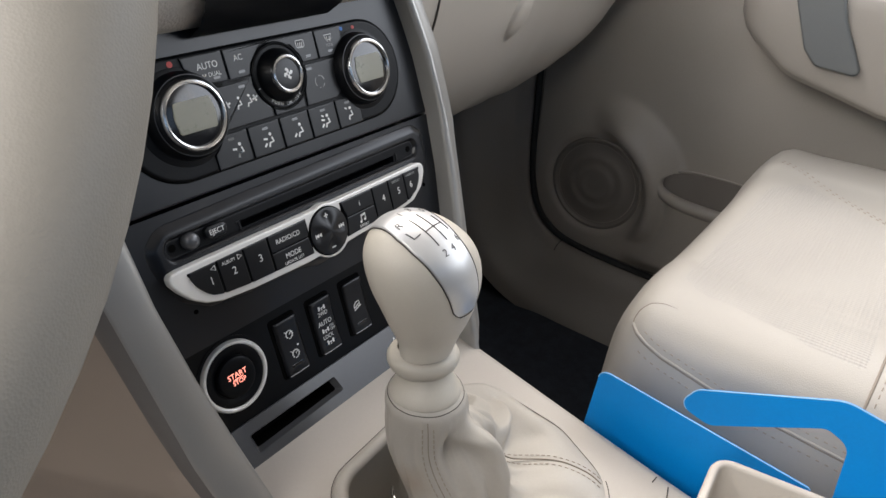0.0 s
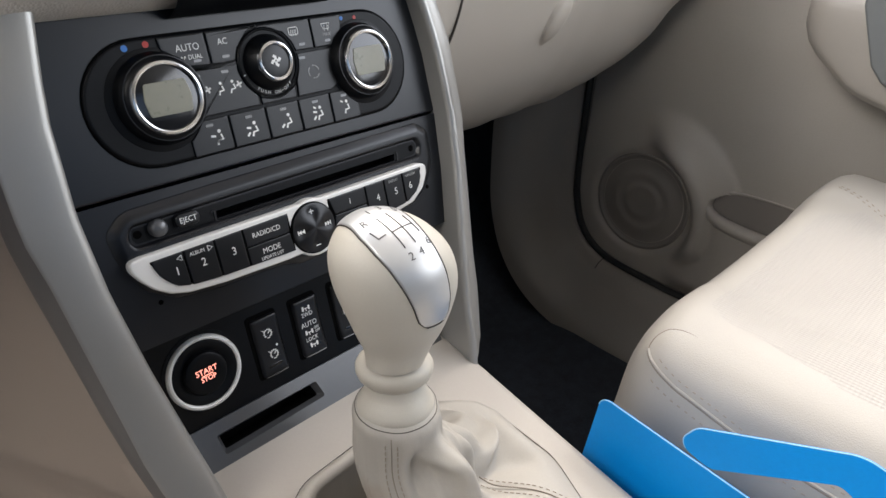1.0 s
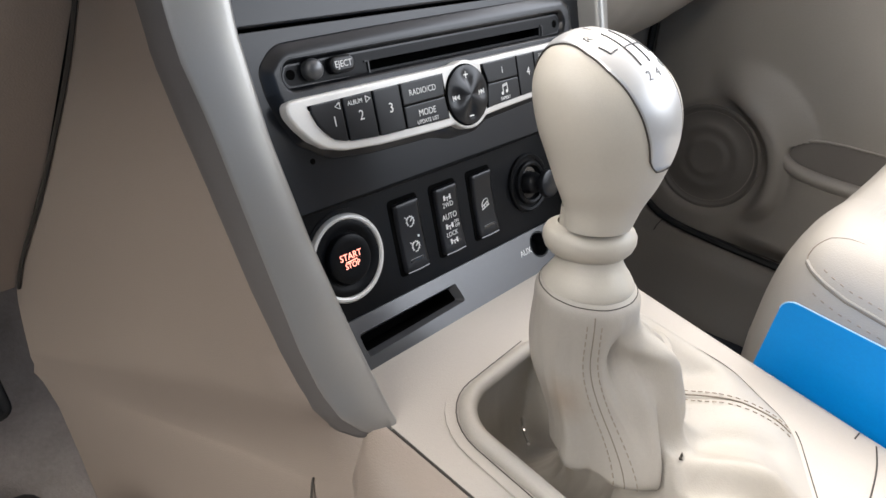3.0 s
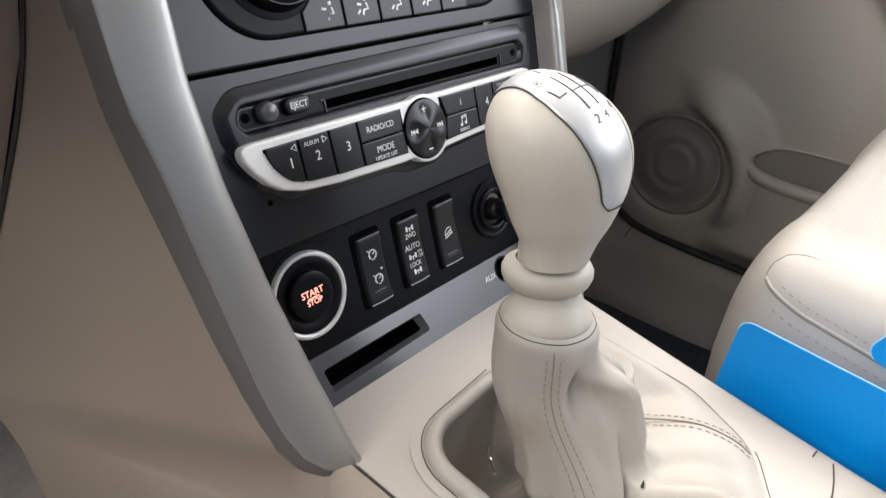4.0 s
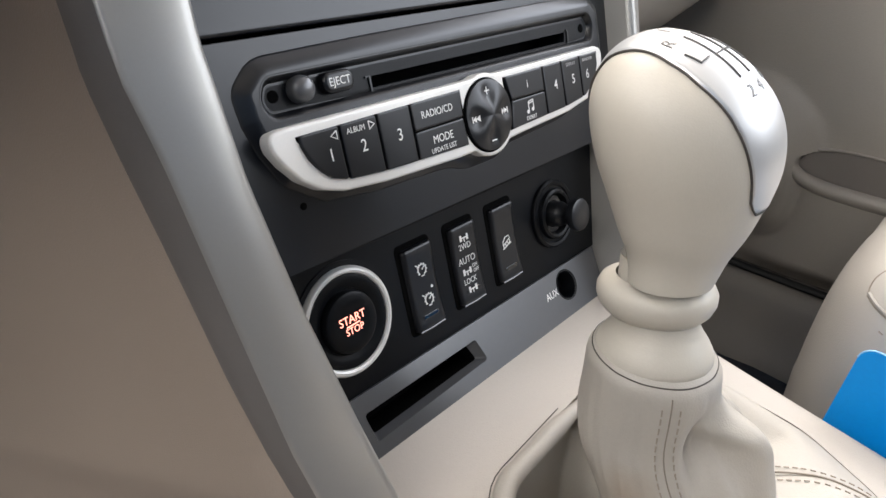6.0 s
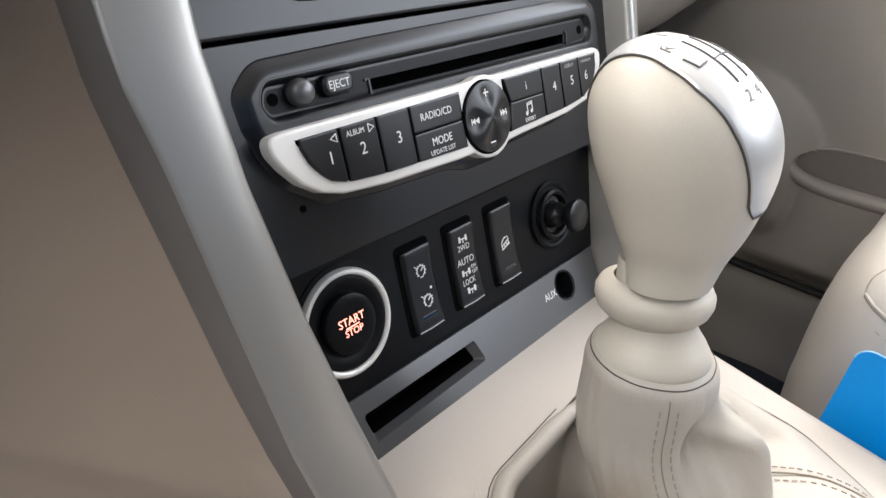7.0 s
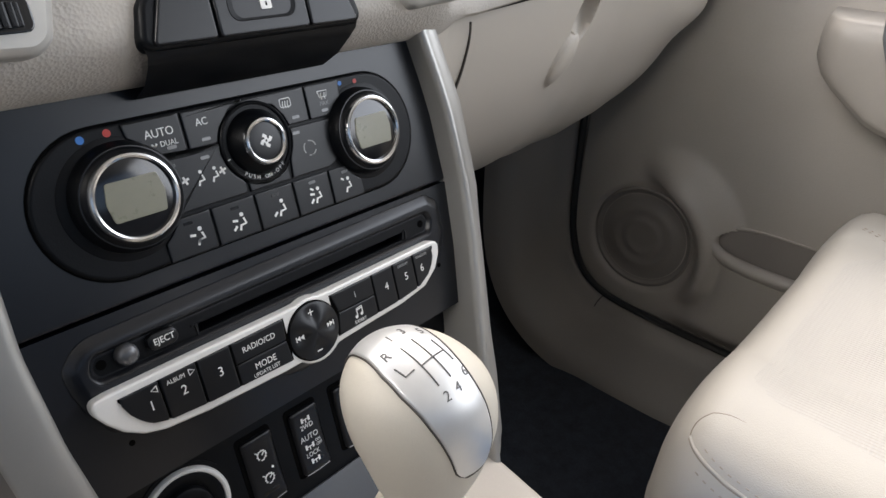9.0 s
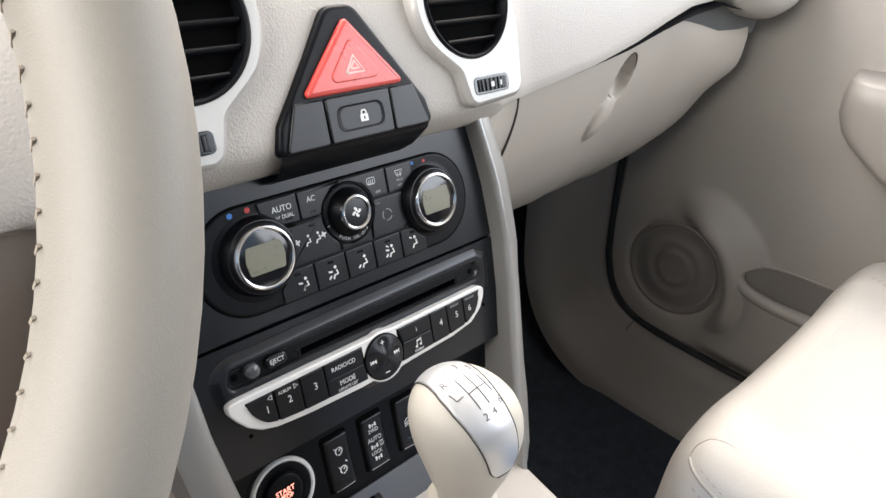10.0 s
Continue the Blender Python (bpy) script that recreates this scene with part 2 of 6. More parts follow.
def plate(outline, z0, z1, bevel=0.0, seg=3, bm=None, dish=0.0):
    """A slab in millimetres with a rounded upper edge."""
    bm = bm or bmesh.new()
    o = ccw(list(outline))
    rings = [[(x, y, z0) for x, y in o], [(x, y, z1 - bevel) for x, y in o]]
    for j in range(1, seg + 1 if bevel > 0 else 0):
        t = math.pi / 2 * j / seg
        rings.append([(x, y, z1 - bevel + bevel * math.sin(t)) for x, y in inset(o, bevel * (1 - math.cos(t)))])
    if bevel > 0 and not dish:
        rings.append([(x, y, z1) for x, y in inset(o, bevel + 0.3)])
    if dish:
        cx = sum(p[0] for p in o) / len(o)
        cy = sum(p[1] for p in o) / len(o)
        last = rings[-1]
        for f in (0.8, 0.55, 0.3, 0.1):
            rings.append([(cx + (x - cx) * f, cy + (y - cy) * f, z1 - dish * (1 - f * f)) for x, y, z in last])
    loops(bm, rings, True, True, True, MM)
    return bm


def holed(outer, holes, z0, z1, bm=None, scale=MM, rim=True):
    """A slab in millimetres with openings that go through it."""
    bm = bm or bmesh.new()
    edges = []
    for pts in [ccw(list(outer))] + [ccw(list(h)) for h in holes]:
        vs = [bm.verts.new((x * scale, y * scale, z1 * scale)) for x, y in pts]
        edges += [bm.edges.new((vs[i - 1], vs[i])) for i in range(len(vs))]
    filled = bmesh.ops.triangle_fill(bm, use_beauty=True, use_dissolve=False, edges=edges)
    for pts in ([ccw(list(outer))] if rim else []) + [ccw(list(h)) for h in holes]:
        loops(bm, [[(x, y, z0) for x, y in pts], [(x, y, z1) for x, y in pts]], True, False, False, scale)
    return bm


def lathe(profile, cx=0, cy=0, n=48, bm=None, sx=1.0, sy=1.0):
    """A turned body in millimetres: profile of (radius, height)."""
    bm = bm or bmesh.new()
    rings = [[(cx + max(r, 0.001) * sx * math.cos(2 * math.pi * i / n), cy + max(r, 0.001) * sy * math.sin(2 * math.pi * i / n), z) for i in range(n)] for r, z in profile]
    loops(bm, rings, True, profile[0][0] < 0.01, profile[-1][0] < 0.01, MM)
    return bm


def tube(path, r, n=8, bm=None, close=False, taper=None):
    """A round bar along a path in metres."""
    bm = bm or bmesh.new()
    pts = [Vector(p) for p in path]
    k = len(pts)
    rings = []
    side = None
    for i, p in enumerate(pts):
        a = pts[i - 1] if (i or close) else p
        b = pts[(i + 1) % k] if (i < k - 1 or close) else p
        d = (b - a).normalized()
        if side is None:
            side = d.orthogonal().normalized()
        side = (side - d * side.dot(d)).normalized()
        up = d.cross(side)
        rr = r * (taper[i] if taper else 1)
        rings.append([p + rr * (math.cos(2 * math.pi * j / n) * side + math.sin(2 * math.pi * j / n) * up) for j in range(n)])
    if close:
        rings.append(rings[0])
    loops(bm, rings, True, not close, not close)
    return bm


def ribbon(lines, width, z, thick=0.12, bm=None):
    """Printed strokes in millimetres."""
    bm = bm or bmesh.new()
    for line in lines:
        pts = [Vector(p) for p in line]
        left, right = [], []
        for i, p in enumerate(pts):
            d = (pts[min(i + 1, len(pts) - 1)] - pts[max(i - 1, 0)]).normalized()
            q = Vector((-d.y, d.x)) * width / 2
            left.append(p + q), right.append(p - q)
        o = [(q.x, q.y) for q in right] + [(q.x, q.y) for q in left[::-1]]
        k = len(pts)
        for i in range(k - 1):
            quad = [right[i], right[i + 1], left[i + 1], left[i]]
            lo = [bm.verts.new((q.x * MM, q.y * MM, (z - 0.05) * MM)) for q in quad]
            hi = [bm.verts.new((q.x * MM, q.y * MM, (z + thick) * MM)) for q in quad]
            bm.faces.new(hi)
            for j in range(4):
                bm.faces.new((lo[j], lo[(j + 1) % 4], hi[(j + 1) % 4], hi[j]))
    return bm


def dots(blobs, z, thick=0.12, bm=None, n=10):
    """Printed discs (x, y, radius) in millimetres."""
    bm = bm or bmesh.new()
    for x, y, r in blobs:
        plate(ring(x, y, r, n), z - 0.05, z + thick, 0, bm=bm)
    return bm


def arc(cx, cy, r, a0, a1, n=10):
    return [(cx + r * math.cos(radians(a0 + (a1 - a0) * i / n)), cy + r * math.sin(radians(a0 + (a1 - a0) * i / n))) for i in range(n + 1)]


def lettering(name, text, x, y, z, size, mat, parent, m=None, turn=0.0, align="CENTER", thick=0.1, label="", squeeze=1.0):
    """Letters in the built-in font, as a mesh; x, y, z, size in millimetres."""
    cu = bpy.data.curves.new(name, "FONT")
    cu.body, cu.size, cu.align_x, cu.align_y = text, size * MM, align, "CENTER"
    cu.extrude, cu.resolution_u = thick * MM / 2, 3
    ob = bpy.data.objects.new(name, cu)
    me = bpy.data.meshes.new_from_object(ob)
    me.name = name
    bpy.data.objects.remove(ob)
    bpy.data.curves.remove(cu)
    me.transform((m or Matrix()) @ pose(x * MM, y * MM, z * MM, 0, 0, turn) @ Matrix.Diagonal((squeeze, 1, 1, 1)))
    me.materials.clear()
    me.materials.append(mat)
    o = new(name, me)
    o.parent = parent
    if label:
        tagged(o, label)
    return o


def lerp(table, x):
    """Smooth value from a table of (x, value)."""
    table = sorted(table)
    return float(np.interp(x, [p[0] for p in table], [p[1] for p in table]))


def spline(pts, n):
    """A smooth line through points (any dimension)."""
    out = []
    k = len(pts)
    P = [np.array(p, float) for p in pts]
    for i in range(k - 1):
        a, b, c, d = P[max(i - 1, 0)], P[i], P[i + 1], P[min(i + 2, k - 1)]
        for j in range(n):
            t = j / n
            out.append(0.5 * (2 * b + (c - a) * t + (2 * a - 5 * b + 4 * c - d) * t * t + (3 * b - a - 3 * c + d) * t ** 3))
    out.append(P[-1])
    return [tuple(float(v) for v in p) for p in out]


def skin(rows, bm=None, close=False):
    """A sheet through rows of points in metres."""
    bm = bm or bmesh.new()
    loops(bm, rows, close)
    return bm


def thicken(bm, d):
    """Gives a sheet thickness d behind itself."""
    bmesh.ops.recalc_face_normals(bm, faces=bm.faces)
    geom = bmesh.ops.solidify(bm, geom=bm.faces[:], thickness=d)
    return bm


# ---- the cabin ----
FLOOR = -0.49
STACK = pose(0.0025, 0.0125, 0, 72)  # the dashboard's centre panel: x across, y up along it, z out of it


def slab(x0, x1, y0, y1, z0, z1, bm=None):
    bm = bm or bmesh.new()
    loops(bm, [[(x0, y0, z), (x1, y0, z), (x1, y1, z), (x0, y1, z)] for z in (z0, z1)], True, True, True)
    return bm


def build_cabin():
    bm = bmesh.new()
    n, k = 60, 60
    rows = []
    for i in range(n + 1):
        y = -1.7 + 2.3 * i / n
        rows.append([(-0.80 + 1.6 * j / k, y, FLOOR + 0.004 * noise.noise((j * 0.7, i * 0.7, 0)) + max(0, y - 0.30) * 0.9) for j in range(k + 1)])
    skin(rows, bm)
    tagged(whole("floor", bm, CARPET, "charcoal carpet on the car floor", "carpet", "structure"))
    # Roof, walls and pillars lie out of view; the dark walls keep reflections low.
    whole("roof", slab(-0.72, 0.72, -1.7, -0.1, 0.74, 0.78), HEADLINER, "pale cloth headliner under the roof", "headliner", "structure")
    whole("wall_rear", slab(-0.80, 0.80, -1.26, -1.20, FLOOR, 0.30), CARPET, "plain dark wall added out of view behind", "wall", "structure")
    for s, nm in ((-1, "wall_left"), (1, "wall_right_rear")):
        y1 = 0.5 if s < 0 else -0.75
        whole(nm, slab(min(s * 0.78, s * 0.84), max(s * 0.78, s * 0.84), -1.7, y1, FLOOR, 0.20), CARPET, "plain dark wall added out of view at the side", "wall", "structure")
        for y in (-1.24, -1.66):
            whole("pillar", slab(min(s * 0.70, s * 0.78), max(s * 0.70, s * 0.78), y - 0.04, y + 0.04, 0.22, 0.76), HEADLINER, "pale pillar between the side windows", "pillar", "structure")
        whole("pillar", tube([(s * 0.78, 0.60, 0.22), (s * 0.70, 0.15, 0.60), (s * 0.66, -0.1, 0.76)], 0.04, 10), HEADLINER, "pale sloping windscreen pillar", "pillar", "structure")
    # Two dark slabs added so that no sky shows through the door's gaps.
    whole("door_gap_filler", slab(0.768, 0.80, 0.22, 0.52, FLOOR, 0.60), BLACK_SOFT, "dark filler slab behind the gap ahead of the passenger door", "frame", "structure")
    whole("door_backing", slab(0.782, 0.80, -0.75, 0.30, FLOOR, 0.215), BLACK_SOFT, "dark backing slab that closes gaps behind the door trim", "door shell", "structure")
    whole("firewall", slab(-0.80, 0.80, 0.50, 0.55, FLOOR, 0.25), BLACK_SOFT, "dark front wall of the footwell", "wall", "structure")


build_cabin()


# ---- dashboard ----
def dash_front(x):
    return lerp([(-0.75, 0.05), (-0.2, 0.033), (-0.12, 0.028), (0.12, 0.028), (0.15, 0.045), (0.20, 0.066), (0.38, 0.082), (0.50, 0.093), (0.58, 0.090), (0.66, 0.086), (0.72, 0.090)], x)


def dash_low(x):
    return lerp([(-0.75, 0.125), (-0.14, 0.133), (-0.12, 0.137), (0.12, 0.137), (0.14, 0.130), (0.2, 0.124), (0.30, 0.131), (0.38, 0.143), (0.44, 0.156), (0.50, 0.167), (0.56, 0.172), (0.66, 0.158), (0.72, 0.150)], x)


def build_dashboard():
    dash = thing("dashboard", "grained beige plastic dashboard with a smooth lower edge", "dashboard")
    rows = []
    for i in range(121):
        x = -0.74 + 1.46 * i / 120
        y, z = dash_front(x), dash_low(x)
        k = max(0.0, min(1.0, (0.165 - abs(x)) / 0.02))
        prof = [(0.30, z - 0.012), (0.09, z - 0.010 - 0.006 * k), (y + 0.016 + 0.005 * k, z - 0.006 - 0.013 * k), (y + 0.006 + 0.006 * k, z - 0.004 - 0.009 * k), (y + 0.001 + 0.001 * k, z - 0.001), (y, z + 0.004), (y + 0.001, z + 0.010),
                (y + 0.012, z + 0.045), (y + 0.028, z + 0.085), (y + 0.055, z + 0.115), (y + 0.12, z + 0.145), (y + 0.25, z + 0.160), (0.62, z + 0.14)]
        rows.append([(x, a, b) for a, b in prof])
    part("upper_dashboard", skin([r[2:] for r in rows]), BEIGE_DASH, dash)
    # Black colour stands in for the shade under the beige pad.
    part("underside", skin([r[:3] for r in rows]), BLACK_SOFT, dash, "underside blackened for the shade below the pad")
    # knee panel on the driver's side
    rows = []
    for i in range(16):
        f = i / 15
        x = lerp([(0, -0.160), (1, -0.70)], f)
        rows.append([(x + 0.021, 0.060, 0.133), (x + 0.010, 0.077, 0.045), (x - 0.006, 0.108, -0.03), (x - 0.020, 0.142, -0.09), (x - 0.024, 0.154, -0.112), (x - 0.022, 0.175, -0.118), (x - 0.02, 0.30, -0.09)])
    part("knee_panel", skin(rows), BEIGE_SHADED, dash)
    line = spline([(-0.1385, 0.059, 0.133), (-0.1495, 0.076, 0.045), (-0.1655, 0.107, -0.03), (-0.1795, 0.141, -0.09), (-0.183, 0.152, -0.112)], 6)
    part("panel_joint", tube(line, 0.0010, 6), SEAM, dash)
    return dash


build_dashboard()


def glove_top(x):
    return lerp([(0.14, 0.122), (0.2, 0.122), (0.30, 0.129), (0.38, 0.140), (0.44, 0.1485), (0.49, 0.1500), (0.53, 0.1465), (0.57, 0.1385), (0.61, 0.1290), (0.66, 0.1270), (0.72, 0.127)], x)


def pull_depth(x, z):
    """How far the glove box's face is pressed in (plus) or stands out (minus) at its pull."""
    ex, ez = -0.49, -0.87
    a = (x - 0.409) * ex + (z - 0.095) * ez
    b = -(x - 0.409) * ez + (z - 0.095) * ex
    r = math.hypot(a / 0.030, b / 0.0205)
    hollow = 0.020 * max(0.0, 1 - r ** 6.0) if r < 1 else 0.0
    hollow *= max(0.25, min(1.0, 0.75 - a / 0.05))
    a2 = (x - 0.387) * ex + (z - 0.056) * ez
    b2 = -(x - 0.387) * ez + (z - 0.056) * ex
    r2 = math.hypot(a2 / 0.027, b2 / 0.0170)
    tongue = 0.0085 * math.sqrt(max(0.0, 1 - r2 * r2)) if r2 < 1 else 0.0
    return tongue * -1 if tongue > 0 else hollow


def build_glove_box():
    box = thing("glove_box", "beige plastic glove box with a recessed oval pull", "glove box")
    rows = []
    xs = [0.165 + 0.18 * i / 14 for i in range(14)] + [0.345 + 0.095 * i / 90 for i in range(90)] + [0.44 + 0.255 * i / 18 for i in range(19)]
    for x in xs:
        y, z = dash_front(x), glove_top(x)
        g = lerp([(0.165, 1.0), (0.24, 1.03), (0.32, 1.12), (0.40, 1.24), (0.48, 1.30), (0.55, 1.24), (0.62, 1.06), (0.70, 0.96)], x)
        bend = max(0.0, (x - 0.5) / 0.165)
        q = 0.012 * bend * bend
        prof = [(y + 0.022, z - 0.002), (y + 0.020, z - 0.020), (y + 0.026, z - 0.055), (y + 0.040 + q, z - 0.055 - 0.040 * g), (y + 0.066 + q, z - 0.055 - 0.085 * g), (y + 0.105 + q, z - 0.055 - 0.125 * g),
                (y + 0.150 + q, z - 0.055 - 0.150 * g), (y + 0.20 + q, z - 0.055 - 0.157 * g), (y + 0.30, z - 0.19)]
        rows.append([(x, a + pull_depth(x, b), b) for a, b in spline(prof, 22)])
    part("door", skin(rows), GLOVE_BEIGE, box, "", 60)
    # joint beside the centre panel
    side = [[(0.1640, 0.062, 0.125), (0.1655, 0.075, 0.07), (0.168, 0.10, 0.0), (0.168, 0.15, -0.06), (0.17, 0.25, -0.09)],
            [(0.1350, 0.060, 0.125), (0.1360, 0.055, 0.07), (0.138, 0.055, 0.0), (0.14, 0.09, -0.06), (0.14, 0.25, -0.09)]]
    part("side_panel", skin(side), GLOVE_BEIGE, box)
    joint = spline([(0.2135, 0.0872, 0.112), (0.2130, 0.0873, 0.098), (0.2098, 0.0900, 0.0767), (0.204, 0.094, 0.055), (0.196, 0.102, 0.025), (0.188, 0.118, -0.012)], 6)
    part("joint", tube(joint, 0.0011, 6), SEAM, box)
    # dark crescent tube that paints the shadow at the pull's upper rim
    line = []
    for i in range(25):
        t = radians(130 + 150 * i / 24)
        a, b = 0.030 * math.cos(t), 0.0205 * math.sin(t)
        x, z = 0.409 - 0.49 * a + 0.87 * b, 0.095 - 0.87 * a - 0.49 * b
        y = dash_front(x) + lerp([(-0.055, 0.026), (-0.020, 0.020), (-0.002, 0.022)], z - glove_top(x))
        line.append((x, y + 0.0002, z))
    part("joint", tube(line, 0.0010, 6, taper=[0.2 + 0.8 * math.sin(math.pi * i / 24) for i in range(25)]), SEAM, box)
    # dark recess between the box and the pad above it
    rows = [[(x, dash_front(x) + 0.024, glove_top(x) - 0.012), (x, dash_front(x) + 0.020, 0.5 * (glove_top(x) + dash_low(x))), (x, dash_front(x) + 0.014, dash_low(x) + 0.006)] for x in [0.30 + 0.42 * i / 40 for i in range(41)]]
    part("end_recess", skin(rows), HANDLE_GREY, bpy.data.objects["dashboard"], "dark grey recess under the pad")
    # end of the dashboard beside the door
    rows = []
    for i in range(15):
        f = i / 14
        x = 0.555 + 0.165 * f
        back = 0.075 * (1 - math.sqrt(max(0.0, 1 - (1 - min(1.0, f / 0.55)) ** 2)))
        lift = lerp([(0.555, 0.050), (0.60, 0.036), (0.64, 0.022), (0.69, 0.014), (0.72, 0.018)], x)
        rows.append([(x, yy + back, zz + lift) for yy, zz in spline([(0.21, 0.138), (0.15, 0.126), (0.10, 0.122), (0.078, 0.130), (0.064, 0.152), (0.066, 0.19), (0.085, 0.225), (0.15, 0.262), (0.30, 0.28)], 4)])
    part("side_vent_housing", skin(rows), BEIGE_DASH, bpy.data.objects["dashboard"], "rounded beige end of the dashboard", 70)
    return box


build_glove_box()


# ---- centre panel ----
def trim_u(v):
    return lerp([(128, 109), (100, 114.5), (80, 117.5), (40, 119.5), (0, 117), (-45, 110.5), (-90, 102.5), (-131, 95.5), (-141, 93)], v)


def build_stack_panels():
    upper = thing("climate_panel", "black satin plastic panel around the climate controls", "panel", STACK)
    o = [(-trim_u(41) - 4, 41), (trim_u(41) + 4, 41), (trim_u(80) + 4, 80), (trim_u(128) + 4, 130), (-trim_u(128) - 4, 130), (-trim_u(80) - 4, 80)]
    part("panel", plate(fillet(o, 3), -18, 0, 1.2), BLACK, upper)
    end = 69
    stad = arc(-end, 81, 31, 90, 270, 20) + arc(end, 81, 31, -90, 90, 20)
    part("bezel", plate(stad, -1, 1.6, 1.6, 4), BLACK_SOFT, upper, "slightly raised stadium-shaped black bezel")
    part("surround_shadow_gap", plate([(x * 1.006, 81 + (y - 81) * 1.02) for x, y in stad], -1, 0.35, 0), DARK_VOID, upper)

    def key(name, pts, r=1.2, z=2.6, parent=upper):
        fine = []
        for i in range(len(pts)):
            (ax, ay), (bx, by) = pts[i], pts[(i + 1) % len(pts)]
            fine += [(ax + (bx - ax) * j / 8, ay + (by - ay) * j / 8) for j in range(8)]
        out = []
        for x, y in fine:
            for cx, cy, rad in ((-70, 81, 27.0), (70, 81, 27.0), (0, 91, 19.4)):
                d = math.hypot(x - cx, y - cy)
                if d < rad:
                    x, y = cx + (x - cx) * rad / d, cy + (y - cy) * rad / d
            out.append((x, y))
        return part(name, plate(ccw(out), 0.8, z, 0.45, 2), BLACK_KEY, parent)

    g = 0.55
    key("button", [(-56, 94.5), (-33 - g, 94.5), (-33 - g, 110.6), (-58, 110.6)])
    key("button", [(-33 + g, 94.5), (-1.5 - g, 94.5), (-1.5 - g, 110.6), (-33 + g, 110.6)])
    key("button", [(-1.5 + g, 94.5), (32 - g, 94.5), (32 - g, 110.6), (-1.5 + g, 110.6)])
    key("button", [(32 + g, 94.5), (52, 94.5), (54, 110.6), (32 + g, 110.6)])
    key("button", [(-52, 69.5), (-11, 69.5), (-11, 93), (-52, 93)])
    key("button", [(14.5, 69.5), (38, 69.5), (52, 78), (50, 93), (17, 93)])
    key("button", [(-9.5, 69.5), (13, 69.5), (13, 80), (-9.5, 80)])
    edges = [-55, -31.5, -9, 12.8, 35, 56]
    for a, b in zip(edges, edges[1:]):
        key("button", [(a + g, 50.4), (b - g, 50.4), (b - g, 67.8), (a + g, 67.8)])
    # small status lamps on the keys
    for x, y in ((-40, 97.5), (-24, 97.5), (24, 97.5), (42, 97.5), (22, 90.2), (-43, 64.8), (-20, 64.8), (2, 64.8), (24, 64.8), (45, 64.8), (-43, 90), (-27, 90)):
        part("status_lamp", plate(rrect(x, y, 4.2, 1.5, 0.4, 2), 2.5, 2.75, 0), BLACK_GLOSS, upper)
    T = lambda text, x, y, size, mat=WHITE_PRINT, z=2.65, sq=0.92: lettering("lettering", text, x, y, z, size, mat, upper, squeeze=sq)
    T("AUTO", -43.5, 104.4, 5.0)
    T("DUAL", -40.5, 99.6, 3.3)
    part("mark", ribbon([[(-48.0, 100.3), (-46.9, 99.1), (-45.8, 100.3)]], 0.9, 2.6), WHITE_PRINT, upper)
    T("AC", -24, 105.0, 4.6)
    T("MAX", 42.5, 100.8, 2.7, GREY_PRINT)
    # heated windows
    part("icon", ribbon([rrect(20, 105.2, 6, 4, 0.8, 2) + [rrect(20, 105.2, 6, 4, 0.8, 2)[0]], [(18.6, 102.6), (18.3, 104.2), (18.8, 106)], [(20, 102.6), (19.7, 104.2), (20.2, 106)], [(21.4, 102.6), (21.1, 104.2), (21.6, 106)]], 0.4, 2.6), WHITE_PRINT, upper)
    part("icon", ribbon([[(39.6, 107), (45.6, 107), (44.6, 104), (40.6, 104), (39.6, 107)], [(41.6, 102.8), (41.3, 104.4), (41.8, 106)], [(43.8, 102.8), (43.5, 104.4), (44, 106)]], 0.4, 2.6), WHITE_PRINT, upper)
    # recirculation arrows
    part("icon", ribbon([arc(28, 81.5, 3.6, a, a + 85, 6) for a in (10, 130, 250)], 0.55, 2.6), GREY_PRINT, upper)

    def sitter(x, y, up, mid, down, s=1.0):
        """A seated figure pictogram as plain strokes with air arrows."""
        bm = ribbon([[(x - 0.3 * s, y + 1.6 * s), (x - 1.2 * s, y - 1.6 * s), (x + 2.0 * s, y - 2.0 * s), (x + 3.0 * s, y - 4.6 * s)]], 1.25 * s, 2.6)
        dots([(x + 0.4 * s, y + 3.6 * s, 1.15 * s)], 2.6, bm=bm)
        if mid:
            ribbon([[(x + 3.2 * s, y + 0.8 * s), (x + 6.2 * s, y + 1.4 * s)]], 1.3 * s, 2.6, bm=bm)
        if down:
            ribbon([[(x + 4.4 * s, y - 1.8 * s), (x + 6.6 * s, y - 3.8 * s)]], 1.3 * s, 2.6, bm=bm)
        if up:
            ribbon([[(x + 3.4 * s, y + 3.4 * s), (x + 5.4 * s, y + 4.6 * s)]], 1.1 * s, 2.6, bm=bm)
        for v in bm.verts:
            v.co.x = (2 * (x + 1.4) * MM) - v.co.x
        bmesh.ops.reverse_faces(bm, faces=bm.faces)
        part("icon", bm, WHITE_PRINT, upper)

    for x, u, m_, d in ((-41.5, 0, 1, 0), (-20.5, 0, 1, 1), (1.6, 0, 0, 1), (23.6, 1, 1, 1), (43.4, 1, 0, 0)):
        sitter(x + 0.4, 58.0, u, m_, d, 0.86)
    for x in (-33.6, -26.8):
        sitter(x, 82, 0, 0, 0, 0.72)
    for x in (-38.6, -20.6):
        part("icon", ribbon([[(x + 1.9 * math.cos(radians(a)), 82.5 + 1.9 * math.sin(radians(a))), (x, 82.5), (x - 1.9 * math.cos(radians(a)), 82.5 - 1.9 * math.sin(radians(a)))] for a in (20, 110)], 1.0, 2.6), WHITE_PRINT, upper)
